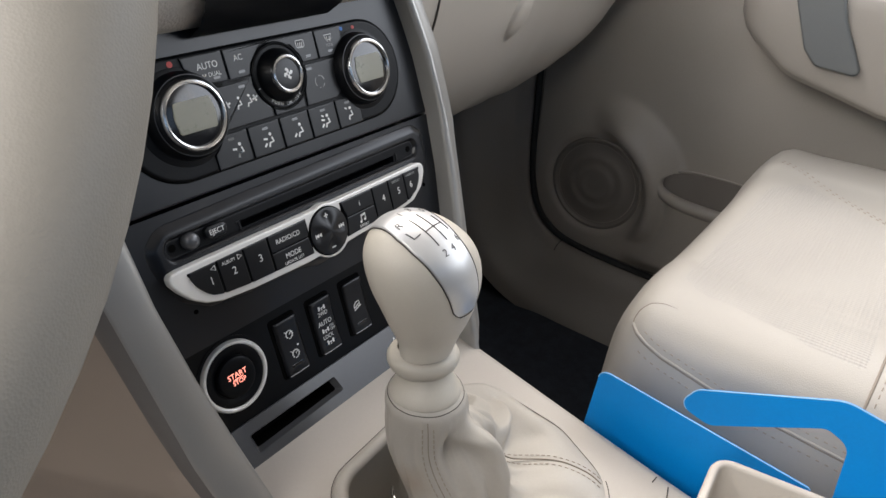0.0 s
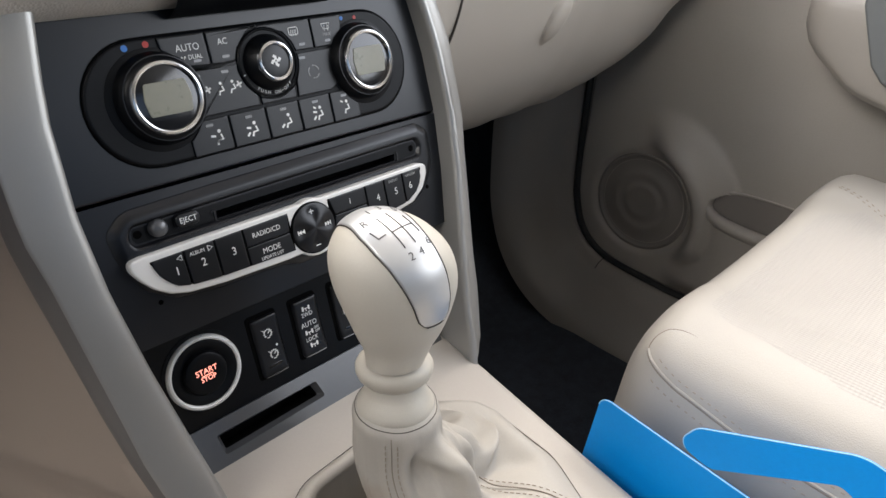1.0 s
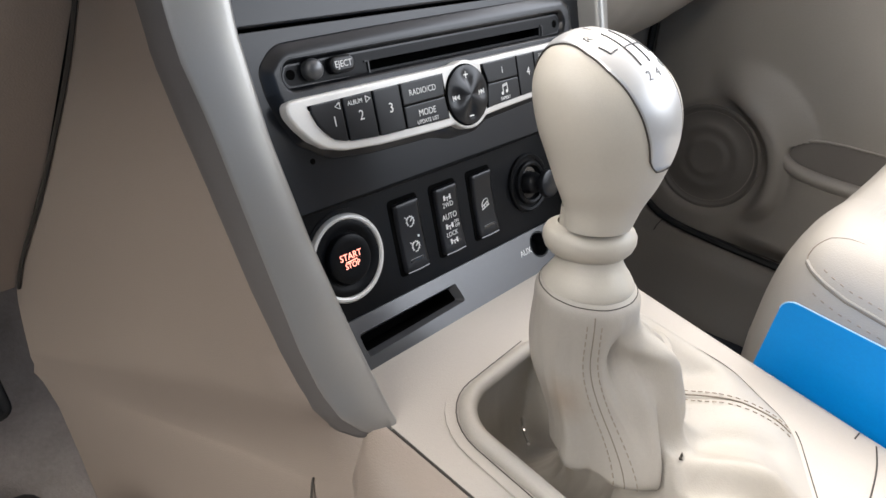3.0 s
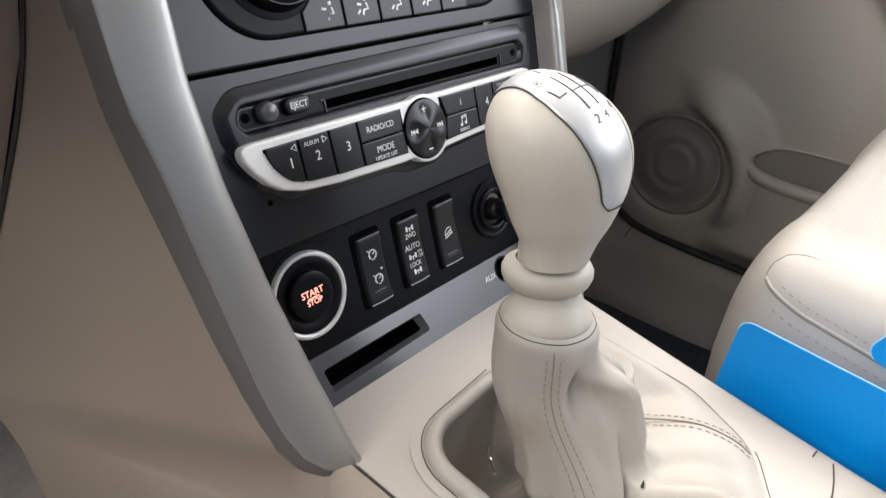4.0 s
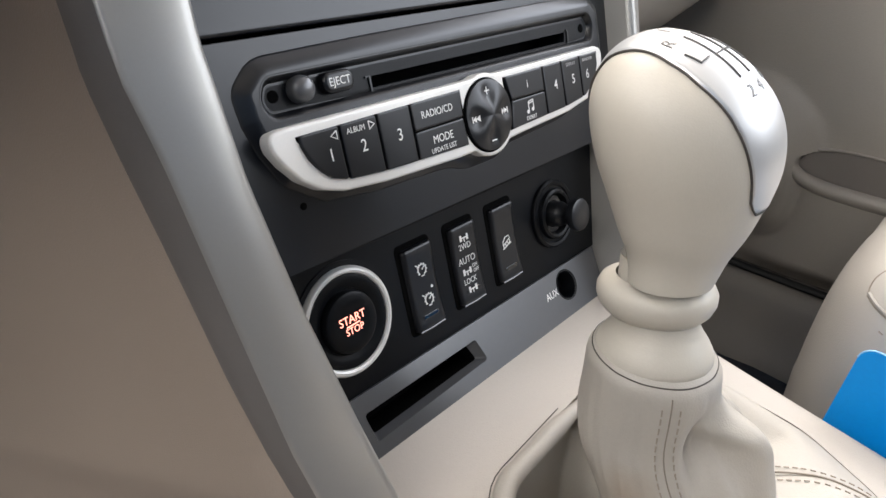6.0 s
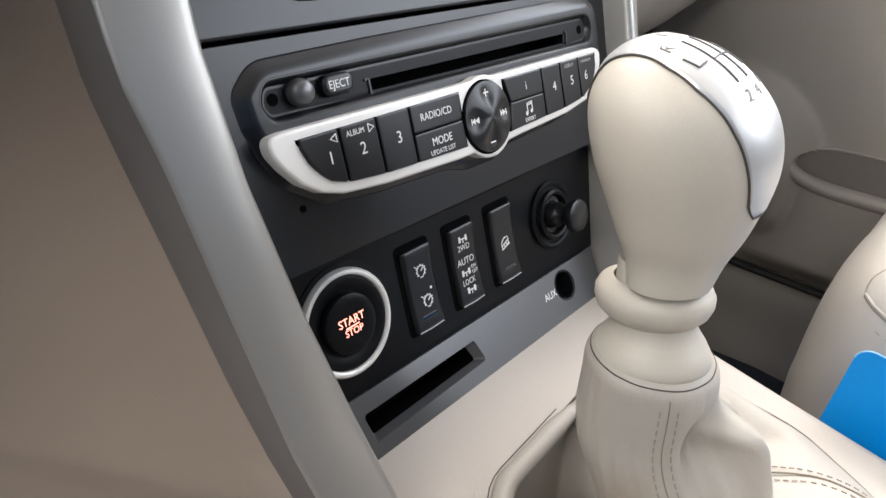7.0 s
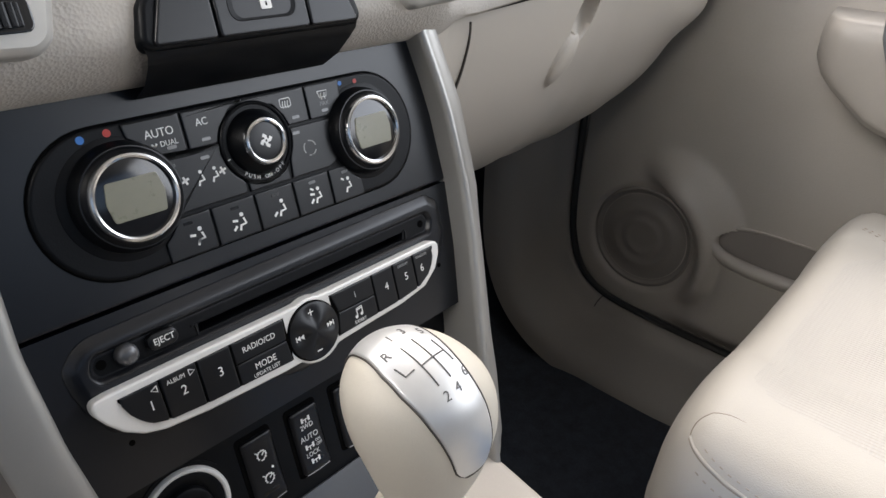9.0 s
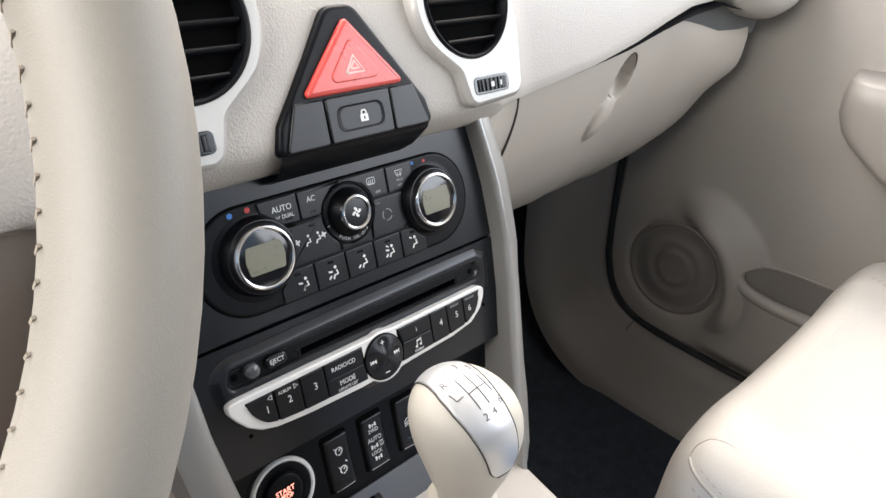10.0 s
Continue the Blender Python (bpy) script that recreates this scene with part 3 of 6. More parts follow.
    for dot, mat, lab in (((-74, 108.0, 1.6), BLUE_PRINT, "blue dot"), ((55.5, 108.6, 1.2), BLUE_PRINT, "blue dot"), ((-63.5, 108.6, 1.6), RED_PRINT, "red dot"), ((65.5, 108.2, 1.2), RED_PRINT, "red dot")):
        part("mark", dots([dot], 1.7, n=16), mat, upper, lab)

    # temperature dials with displays
    for s in (-1, 1):
        cx, cy = 63.5 * s, 82.5
        part("dial_base", lathe([(25.2, 0.5), (25.2, 1.75), (24.6, 2.0), (0, 2.0)], cx + 1.5 * s, cy - 0.5, 56), BLACK_SOFT, upper)
        dial = part("temperature_dial", lathe([(22.8, 1.8), (22.4, 4.5), (21.2, 7.0), (20.0, 9.0), (18.8, 10.2), (17.9, 10.6)], cx, cy, 64), BLACK_SOFT, upper, "black dial with a chrome ring and a grey display")
        part("ring", lathe([(18.4, 9.4), (18.2, 10.6), (17.5, 11.7), (16.6, 12.0), (15.8, 11.6), (15.5, 10.6), (15.4, 9.0)], cx, cy, 64), CHROME, dial, "chrome ring")
        part("ribs", tube([((cx + 20.3 * math.cos(t)) * MM, (cy + 20.3 * math.sin(t)) * MM, 8.4 * MM) for t in [i * math.pi / 36 for i in range(72)]], 0.00045, 5, close=True), BLACK_KEY, dial)
        part("glass", lathe([(15.6, 9.0), (15.5, 10.3), (12, 10.75), (6, 10.95), (0, 11.0)], cx, cy, 48), BLACK_GLOSS, dial, "black glossy glass")
        disp = fillet([(cx - 10.6, cy - 8.0), (cx + 10.6, cy - 8.0), (cx + 12.0, cy), (cx + 10.4, cy + 8.0), (cx - 10.4, cy + 8.0), (cx - 12.0, cy)], [1.5, 1.5, 8, 1.5, 1.5, 8], 4)
        part("display", plate(disp, 10.6, 11.25, 0.15, 2), LCD, dial, "grey-green liquid crystal display")
    # fan dial
    part("dial_base", lathe([(18.6, 0.5), (18.6, 2.9), (17.9, 3.5), (17.2, 3.3), (16.8, 2.6), (0, 2.6)], 0, 91, 56), BLACK_SOFT, upper)
    fan = part("fan_dial", lathe([(15.0, 2.0), (14.8, 4.0), (13.8, 6.0), (12.0, 8.4), (11.0, 9.6), (10.4, 10.1)], 0, 91, 56), BLACK_SOFT, upper, "black fan dial with a chrome ring")
    part("ring", lathe([(11.0, 8.6), (10.9, 10.0), (10.3, 11.2), (9.5, 11.5), (8.8, 11.1), (8.4, 10.0), (8.4, 8.6)], 0, 91, 56), CHROME, fan, "chrome ring")
    part("cap", lathe([(8.5, 8.8), (8.4, 10.3), (6, 10.6), (0, 10.7)], 0, 91, 40), BLACK_KEY, fan)
    part("icon", ribbon([[(0 + 0.5 * math.cos(radians(a)), 91 + 0.5 * math.sin(radians(a))), (1.9 * math.cos(radians(a)), 91 + 1.9 * math.sin(radians(a))), (3.1 * math.cos(radians(a + 25)), 91 + 3.1 * math.sin(radians(a + 25)))] for a in (0, 90, 180, 270)], 1.6, 10.7), WHITE_PRINT, fan)
    for i, ch in enumerate("PUSH ON-OFF"):
        a = radians(-128 + i * 7.6)
        lettering("lettering", ch, 16.5 * math.cos(a), 91 + 16.5 * math.sin(a), 3.55, 2.6, WHITE_PRINT, upper, turn=math.degrees(a) + 90)
    part("mark", ribbon([[(-17.2, 86.0), (-15.8, 86.4)]], 0.5, 3.45), WHITE_PRINT, upper)
    return upper


build_stack_panels()


def build_radio():
    radio = thing("car_radio", "black car radio with a satin silver button strip", "car radio", STACK)
    a, b, c = trim_u(39.5) + 4, trim_u(0) + 4, trim_u(-36) + 3
    outer = fillet([(-c, -37), (c, -37), (b, 0), (a, 39.5), (-a, 39.5), (-b, 0)], 3, 4)
    chan = fillet([(-97, 13.5), (97, 13.5), (100.5, 22), (97, 28.4), (-97, 27.2), (-100.5, 20)], [5, 5, 6, 5, 5, 6], 5)
    slot = [(-51.5, 15.4), (76.5, 15.6), (77.5, 20.8), (-51.0, 20.6)]
    faceplate = part("faceplate", holed(outer, [inset(ccw(slot), -0.4)], -20, 0), BLACK, radio)
    # raised body: a plateau with a broad rounded edge that holds the slot and the strip
    edge = fillet(ccw([(-107.5, 14), (-108.5, 25), (-99, 34.0), (-50, 35.2), (0, 35.8), (50, 36.3), (100, 36.8), (109.5, 30), (109.5, 8), (104, -1), (97, -9.5), (86, -15.5), (60, -19), (20, -21), (11, -25), (-11, -25), (-20, -21.5), (-60, -20), (-84, -17), (-98, -8), (-104.5, 4)]),
                  [10, 8, 10, 40, 40, 40, 10, 8, 10, 8, 8, 14, 20, 6, 8, 8, 6, 20, 14, 8, 8], 5)
    HI = 2.8
    bm = bmesh.new()
    loops(bm, [[(x, y, z) for x, y in inset(edge, d)] for d, z in ((0, -1), (0.02, 0.05), (0.7, 0.5), (1.7, 1.1), (2.8, 1.75), (3.9, 2.3), (4.9, 2.65), (5.6, 2.78), (6.0, HI))], True, False, False, MM)
    holed(inset(edge, 6.0), [chan], -1, HI, bm, rim=False)
    part("body", bm, BLACK, radio, "", 60)
    bm = bmesh.new()
    o = ccw(chan)
    steps = [(-0.6, HI + 0.05), (0.3, HI - 0.2), (1.2, HI - 1.2), (2.2, HI - 3.0), (3.0, HI - 4.6)]
    loops(bm, [[(x, y, z) for x, y in inset(o, d)] for d, z in steps], True, False, False, MM)
    part("recess_wall", bm, BLACK_KEY, faceplate)
    part("recess_floor", holed(inset(o, 2.9), [slot], -2, 0.05), BLACK_SOFT, faceplate)
    part("disc_slot", plate([(-53, 14), (78, 14), (78, 22), (-53, 22)], -18, -15, 0), DARK_VOID, faceplate, "dark disc slot")
    part("slot_lip", ribbon([[(-54.2, 20.6), (-52.2, 20.8), (-52.2, 15.2), (-50.6, 15.0)]], 0.8, 0.1, 0.6), BLACK_KEY, faceplate)
    part("slot_lip", ribbon([[(78.4, 21.6), (79.6, 21.0), (78.8, 15.4)]], 0.8, 0.1, 0.6), BLACK_KEY, faceplate)
    cyd = -4.6
    strip = [(-104.2, 10.4), (-98, 11.2), (-60, 11.3), (-14, 11.2)] + arc(1, cyd, 17.2, 112, 68, 6) + [(15, 11.2), (60, 11.4), (90, 11.6), (96.0, 9.6), (95.0, 3), (90.0, -5.2), (79.5, -12.2), (60, -15.2), (22, -16.8)] \
        + arc(1, cyd, 17.2, -48, -132, 10) + [(-20, -17.6), (-60, -16.2), (-80, -14.2), (-89, -11.4), (-96, -6.6), (-101, -0.6), (-104.6, 5.4)]
    part("silver_strip", plate(fillet(ccw(strip), 7.0, 4), 3, 8.6, 1.1, 3), SILVER_STRIP, radio, "satin silver button strip")

    top_v = lambda u: lerp([(-96, 7.7), (0, 8.6), (95, 9.0)], u)
    low_l = lambda u: lerp([(-95, 7.0), (-92, -0.6), (-89, -4.8), (-85, -8.4), (-78, -10.6), (-60, -12.2), (-13, -13.6)], u)
    low_r = lambda u: lerp([(13, -13.8), (57, -12.2), (74, -10.4), (83, -5.6), (87.5, 0), (90, 7.6)], u)

    def outline(u0, u1, low, v0=None, v1=None):
        us = [u0 + (u1 - u0) * i / 8 for i in range(9)]
        pts = [(u, max(low(u), v0) if v0 is not None else low(u)) for u in us]
        return pts + [(u, min(top_v(u), v1) if v1 is not None else top_v(u)) for u in us[::-1]]

    def clear_of_dial(pts):
        out = []
        for x, y in pts:
            d = math.hypot(x, y - cyd)
            out.append((x * 16.6 / d, cyd + (y - cyd) * 16.6 / d) if d < 16.6 else (x, y))
        return out

    part("key_bed", plate(outline(-94.8, -14.8, low_l), 6, 8.8, 0), DARK_VOID, radio)
    part("key_bed", plate(clear_of_dial(outline(13.2, 90, low_r)), 6, 8.8, 0), DARK_VOID, radio)
    gap = 0.45
    keys = [(-94.4, -77.8, low_l, None, None), (-77.8, -60.8, low_l, None, None), (-60.8, -44.2, low_l, None, None), (-44.2, -15, low_l, -2.3, None), (-44.2, -15, low_l, None, -2.3),
            (13.2, 41.4, low_r, -1.9, None), (13.2, 41.4, low_r, None, -1.9), (41.4, 56.8, low_r, None, None), (56.8, 72.6, low_r, None, None), (72.6, 89, low_r, None, None)]
    for u0, u1, low, v0, v1 in keys:
        pts = clear_of_dial(outline(u0 + gap, u1 - gap, low, None if v0 is None else v0 + gap / 2, None if v1 is None else v1 - gap / 2))
        part("button", plate(fillet(ccw(pts), 0.7, 2), 7, 9.7, 0.5, 2), BLACK_KEY, radio)
    T = lambda text, x, y, size, z=9.72, sq=0.92, mat=WHITE_PRINT: lettering("lettering", text, x, y, z, size, mat, radio, squeeze=sq)
    for ch, x, y in (("1", -83.2, -1.2), ("2", -68.8, -1.2), ("3", -51.4, -1.4), ("4", 50.4, -0.9), ("5", 65.6, -0.8), ("6", 78.4, -0.4)):
        T(ch, x, y, 6.2)
    T("RADIO/CD", -30.4, 3.0, 4.0)
    T("MODE", -29.6, -7.2, 4.4)
    T("UPDATE LIST", -30.0, -11.2, 2.7)
    T("ALBUM", -71.0, 5.0, 2.8)
    T("i", 28.6, 3.2, 5.0)
    T("EXPERT", 28.6, -11.4, 2.5)
    T("DISPLAY", 64.6, 6.4, 2.3, mat=GREY_PRINT)
    T("RANDOM", 79.5, 6.6, 2.2, mat=GREY_PRINT)
    part("icon", ribbon([[(-79.4, 6.4), (-79.4, 3.6), (-82.0, 5.0), (-79.4, 6.4)], [(-65.0, 6.6), (-65.0, 3.8), (-62.4, 5.2), (-65.0, 6.6)]], 0.45, 9.7), WHITE_PRINT, radio)
    note = ribbon([[(27.2, -8.6), (27.2, -4.4), (30.8, -3.8), (30.8, -8.0)], [(27.2, -5.2), (30.8, -4.6)]], 0.55, 9.7)
    dots([(26.5, -8.6, 0.9), (30.1, -8.0, 0.9)], 9.7, bm=note)
    part("icon", note, WHITE_PRINT, radio)
    # round four-way key with finger hollows
    pad = bmesh.new()
    rings = []
    for j in range(13):
        rr = 14.6 * math.sin(math.pi / 2 * j / 12) if j < 12 else 14.6
        row = []
        for i in range(64):
            t = 2 * math.pi * i / 64
            z = 11.9 - 1.9 * (rr / 14.6) ** 2.4 - 1.5 * (0.5 + 0.5 * math.cos(4 * t)) ** 1.5 * math.exp(-((rr - 8.6) / 4.0) ** 2)
            row.append((max(rr, 0.01) * math.cos(t), cyd + max(rr, 0.01) * math.sin(t), z))
        rings.append(row)
    rings.append([(x, y, 6.0) for x, y, z in rings[-1]])
    loops(pad, rings, True, True, False, MM)
    def on_pad(bm):
        """Lays printed strokes onto the key's hollows."""
        for v in bm.verts:
            x, y = v.co.x / MM, v.co.y / MM - cyd
            rr, t = math.hypot(x, y), math.atan2(y, x)
            z = 11.9 - 1.9 * (rr / 14.6) ** 2.4 - 1.5 * (0.5 + 0.5 * math.cos(4 * t)) ** 1.5 * math.exp(-((rr - 8.6) / 4.0) ** 2)
            v.co.z = (z + (0.14 if v.co.z > 10.02 * MM else -0.3)) * MM
        return bm

    dpad = part("control_pad", pad, BLACK_KEY, radio, "round black four-way key with finger hollows", 60)
    part("gap", lathe([(15.4, 7), (15.4, 8.75), (14.0, 8.75)], 0, cyd, 56), DARK_VOID, radio)
    part("icon", on_pad(ribbon([[(-1.6, cyd + 10), (0, cyd + 10), (1.6, cyd + 10)], [(0, cyd + 8.4), (0, cyd + 10), (0, cyd + 11.6)], [(-1.6, cyd - 10.6), (0, cyd - 10.6), (1.6, cyd - 10.6)]], 0.55, 10.0, 0.1)), WHITE_PRINT, dpad)
    for s in (-1, 1):
        x = 9.4 * s
        bm = ribbon([[(x + 2.0 * s, cyd - 1.3), (x + 2.0 * s, cyd + 1.3)]], 0.5, 10.0, 0.1)
        for x0 in (-2.2, -0.2):
            plate(ccw([(x + x0 * s, cyd - 1.3), (x + x0 * s, cyd + 1.3), (x + (x0 + 1.9) * s, cyd)]), 9.95, 10.1, 0, bm=bm)
        part("icon", on_pad(bm), WHITE_PRINT, dpad)
    # eject key, round knob, release holes
    part("eject_button", plate(rrect(-68.0, 21.5, 13.4, 7.4, 3.2, 5), 0, 3.4, 1.4, 4), BLACK_KEY, radio)
    lettering("lettering", "EJECT", -68.0, 21.5, 3.45, 4.0, WHITE_PRINT, radio, squeeze=0.92)
    part("volume_knob", lathe([(4.6, 0), (4.6, 2.5), (4.2, 4.2), (3.2, 5.3), (1.6, 5.8), (0, 5.9)], -83.6, 21.5, 32), GREY_TRAY, radio, "dark grey domed knob")
    # Holes are flat black discs, their shaded depth painted by colour alone.
    for x in (-93.6, 92.4):
        part("release_hole", lathe([(2.1, 0.0), (2.1, 0.25), (0, 0.25)], x, 21.0, 20), DARK_VOID, radio)
    part("screw_hole", lathe([(1.3, -0.2), (1.3, 0.25), (0, 0.25)], -92.6, -16.0, 16), DARK_VOID, radio)
    part("screw_hole", lathe([(1.4, -0.2), (1.4, 0.25), (0, 0.25)], 101, -8, 16), DARK_VOID, radio)
    return radio


build_radio()

LOW = STACK @ pose(0, 0, -0.0143)  # the recessed lower part of the centre panel


def build_lower_panel():
    low = thing("switch_panel", "black plastic panel that carries the switches", "panel", LOW)
    c = trim_u(-60) + 3
    part("panel", plate([(-c + 8, -99.2), (c - 8, -99.2), (c + 4, -22), (-c - 4, -22)], -12, 0, 0), BLACK_SOFT, low)
    part("ridge", tube([(x * MM, (-41.5 + 0.00012 * x * x) * MM, -0.0009) for x in range(-104, 105, 8)], 0.0016, 8), BLACK_SOFT, low, "soft raised ridge across the panel")
    return low


build_lower_panel()


def build_start_button():
    b = thing("start_button", "black push button in a satin silver ring with lit red letters", "start button", LOW @ pose(-0.0770, -0.0680, 0))
    part("ring", lathe([(22.2, -0.5), (22.0, 1.2), (21.2, 2.2), (20.2, 2.4), (19.4, 1.9), (19.0, 0.4)], n=72), SILVER_STRIP, b, "satin silver ring")
    part("outer_shadow_ring", lathe([(24.4, -0.2), (24.4, 0.5), (22.5, 0.6)], n=64), BLACK_SOFT, b)
    part("bezel", lathe([(19.2, 0.2), (18.8, 1.4), (17.4, 1.7), (15.2, 1.2), (13.4, 0.6), (12.9, -2)], n=64), BLACK_SOFT, b)
    part("button", lathe([(12.7, -2), (12.6, 2.2), (12.1, 3.3), (11.0, 3.8), (8, 3.6), (4, 3.45), (0, 3.4)], n=64), BLACK_SOFT, b)
    lettering("lettering", "START", 0, 1.7, 3.75, 4.7, START_GLOW, b, squeeze=0.95, label="lit orange-red letters")
    lettering("lettering", "STOP", 0.2, -2.9, 3.75, 4.0, START_GLOW, b, squeeze=0.95, label="lit orange-red letters")
    part("lit_bar", ribbon([[(-3.4, -0.9), (3.4, -0.6)]], 0.45, 3.6), START_GLOW, b)
    return b


build_start_button()


def build_rocker(cx, marks):
    r = thing("rocker_switch", "black upright rocker switch with white symbols", "switch", LOW @ pose(cx * MM, -0.0700, 0), "switches in the lower panel")
    part("surround", plate(rrect(-0.8, 0.6, 20.6, 41.6, 2.5, 4), -0.5, 0.35, 0.3, 2), DARK_VOID, r)
    bm = bmesh.new()
    rings = []
    o = ccw(fillet([(-8.7, -18.8), (8.7, -18.8), (8.7, -12), (8.7, -6), (8.7, 0), (8.7, 6), (8.7, 12), (8.7, 18.8), (-8.7, 18.8), (-8.7, 12), (-8.7, 6), (-8.7, 0), (-8.7, -6), (-8.7, -12)], [1.6, 1.6, 0, 0, 0, 0, 0, 1.6, 1.6, 0, 0, 0, 0, 0], 4))
    for d, dz in ((0, -3), (0, -1.0), (0.5, -0.4), (1.3, 0)):
        rings.append([(x, y, 1.9 + dz + 1.3 * (abs(y) / 18.8) ** 2.2 - 0.3) for x, y in inset(o, d)])
    last = rings[-1]
    for f in (0.85, 0.7, 0.5, 0.3, 0.1):
        rings.append([(x * f, y * f, 1.6 + 1.3 * (abs(y * f) / 18.8) ** 2.2) for x, y, z in last])
    loops(bm, rings, True, False, True, MM)
    part("rocker", bm, BLACK_KEY, r, "", 50)
    part("edge_bar", tube([(-0.0076, -0.0186, 0.0022), (0.0, -0.0188, 0.0024), (0.0076, -0.0186, 0.0022)], 0.0006, 8), BLACK_GLOSS, r, "glossy lower edge")
    part("indicator", plate(rrect(0.4, -13.2, 9.6, 2.0, 0.9, 4), 1.8, 2.35, 0.2, 2), BLACK_GLOSS, r, "small dark indicator bar")
    marks(r)
    return r


def cruise_icon(r, x, y, s=1.0):
    part("icon", ribbon([arc(x, y, 3.6 * s, -70, 230, 14), [(x, y), (x + 2.6 * s, y + 2.2 * s)], [(x - 5.4 * s, y + 4.4 * s), (x - 3.0 * s, y + 2.6 * s)], [(x - 1.4 * s, y - 4.2 * s), (x + 1.4 * s, y - 4.2 * s)]]
                        + [[(x + 3.6 * s * math.cos(radians(a)), y + 3.6 * s * math.sin(radians(a))), (x + 4.6 * s * math.cos(radians(a)), y + 4.6 * s * math.sin(radians(a)))] for a in range(-40, 220, 32)], 0.5, 1.85, 0.25), WHITE_PRINT, r)


def axle_icon(r, x, y, z):
    part("icon", ribbon([[(x - 2.2, y - 1.4), (x - 2.2, y + 1.4)], [(x + 2.2, y - 1.4), (x + 2.2, y + 1.4)]], 1.2, z, 0.25), WHITE_PRINT, r)
    part("icon", ribbon([[(x - 2.2, y), (x + 2.2, y)], [(x, y), (x, y - 2.0)]], 0.5, z, 0.25), WHITE_PRINT, r)


def cruise_marks(r):
    cruise_icon(r, 0.6, 7.8, 0.66)
    cruise_icon(r, 1.4, -6.2, 0.66)
    part("icon", dots([(4.6, -1.4, 0.7)], 1.7), WHITE_PRINT, r)


def drive_marks(r):
    axle_icon(r, 0, 12.4, 2.1)
    lettering("lettering", "2WD", 0, 8.2, 1.95, 4.0, WHITE_PRINT, r, squeeze=0.9)
    lettering("lettering", "AUTO", 0, 1.6, 1.75, 4.6, WHITE_PRINT, r, squeeze=0.9)
    axle_icon(r, -1.2, -3.6, 1.75)
    lettering("lettering", "ON", 4.4, -2.4, 1.8, 2.6, WHITE_PRINT, r, squeeze=0.85)
    lettering("lettering", "OFF", 4.8, -4.9, 1.85, 2.6, WHITE_PRINT, r, squeeze=0.85)
    lettering("lettering", "LOCK", -0.4, -8.4, 2.0, 3.9, WHITE_PRINT, r, squeeze=0.85)
    axle_icon(r, 0, -12.4, 2.2)


def slope_marks(r):
    part("icon", ribbon([[(-2.8, -1.2), (-2.6, 0.8), (-0.5, 2.6), (2.1, 2.8), (2.8, 1.3), (-2.8, -1.2)], arc(-1.6, -1.6, 1.0, 0, 360, 8), arc(1.6, -0.2, 1.0, 0, 360, 8), [(-3.1, -2.9), (3.4, -1.0)]], 0.5, 1.75, 0.25), WHITE_PRINT, r)


build_rocker(-35.6, cruise_marks)
build_rocker(-6.4, drive_marks)
build_rocker(23.0, slope_marks)


def build_lighter():
    s = thing("lighter_socket", "black power socket with a stepped round bezel", "socket", LOW @ pose(0.0655, -0.0690, 0))
    part("bezel", lathe([(18.2, -0.5), (18.2, 1.6), (17.0, 2.6), (15.4, 2.2), (15.0, 1.4), (13.6, 1.4), (13.2, 3.4), (12.0, 4.2), (10.8, 3.8), (10.4, 1), (10.2, -8), (0, -8)], n=56), BLACK_SOFT, s)
    plug = part("plug", lathe([(6.6, -8), (6.6, 6), (6.0, 7.0), (5.2, 9.0), (5.2, 12.0), (6.2, 13.6), (8.2, 14.4), (8.6, 16.4), (8.2, 18.0), (6.8, 18.6), (0, 18.4)], n=40), BLACK_KEY, s, "protruding black knob")
    part("collar", lathe([(10.0, 0.6), (9.6, 1.2), (7.2, 1.0), (6.6, 0)], n=40), BLACK_GLOSS, s, "glossy black collar")
    return s


build_lighter()

TRAY = LOW @ pose(0, -0.0945, 0.0005, -15.5)


def build_tray_panel():
    t = thing("tray_panel", "dark grey satin panel with a card slot and an audio socket", "panel", TRAY)
    slot = [(-81.5, -24.6), (-10.0, -23.0), (-13.0, -11.6), (-82.5, -12.0)]
    hole = ring(63.5, -14.6, 7.6, 28)
    outer = [(-93, -33), (93, -33), (97, -4.2), (-97, -4.2)]
    part("panel", holed(outer, [fillet(slot, 1.5, 3), hole], -4, 0), GREY_TRAY, t)
    bm = bmesh.new()
    o = ccw(fillet(slot, 1.5, 3))
    mx, my = -44.5, -17.5
    loops(bm, [[(mx + (x - mx) * fx, my + 0.8 * (1 - fx) + (y - my) * fy, z) for x, y in o] for fx, fy, z in ((1.0, 1.0, 0.05), (0.985, 0.93, -1.2), (0.925, 0.70, -5.0))], True, False, False, MM)
    part("slot_bevel", bm, GREY_TRAY, t)
    bm = bmesh.new()
    loops(bm, [[(mx + (x - mx) * fx, my + 0.06 + (y - my) * fy, z) for x, y in o] for fx, fy, z in ((0.925, 0.70, -5.0), (0.92, 0.68, -24))], True, False, True, MM)
    part("card_slot", bm, DARK_VOID, t, "deep black card slot")
    part("audio_socket", lathe([(8.6, -0.2), (8.4, 0.4), (7.8, 0.3), (7.4, -1), (7.2, -9), (0, -9)], 63.5, -14.6, 32), BLACK_SOFT, t, "round black audio socket")
    lettering("lettering", "AUX", 49.4, -15.2, 0.05, 5.4, WHITE_PRINT, t, squeeze=0.95)
    part("lower_gap", slab(-0.094, 0.094, -0.0345, -0.0330, -0.004, 0.0006), DARK_VOID, t)
    return t


build_tray_panel()


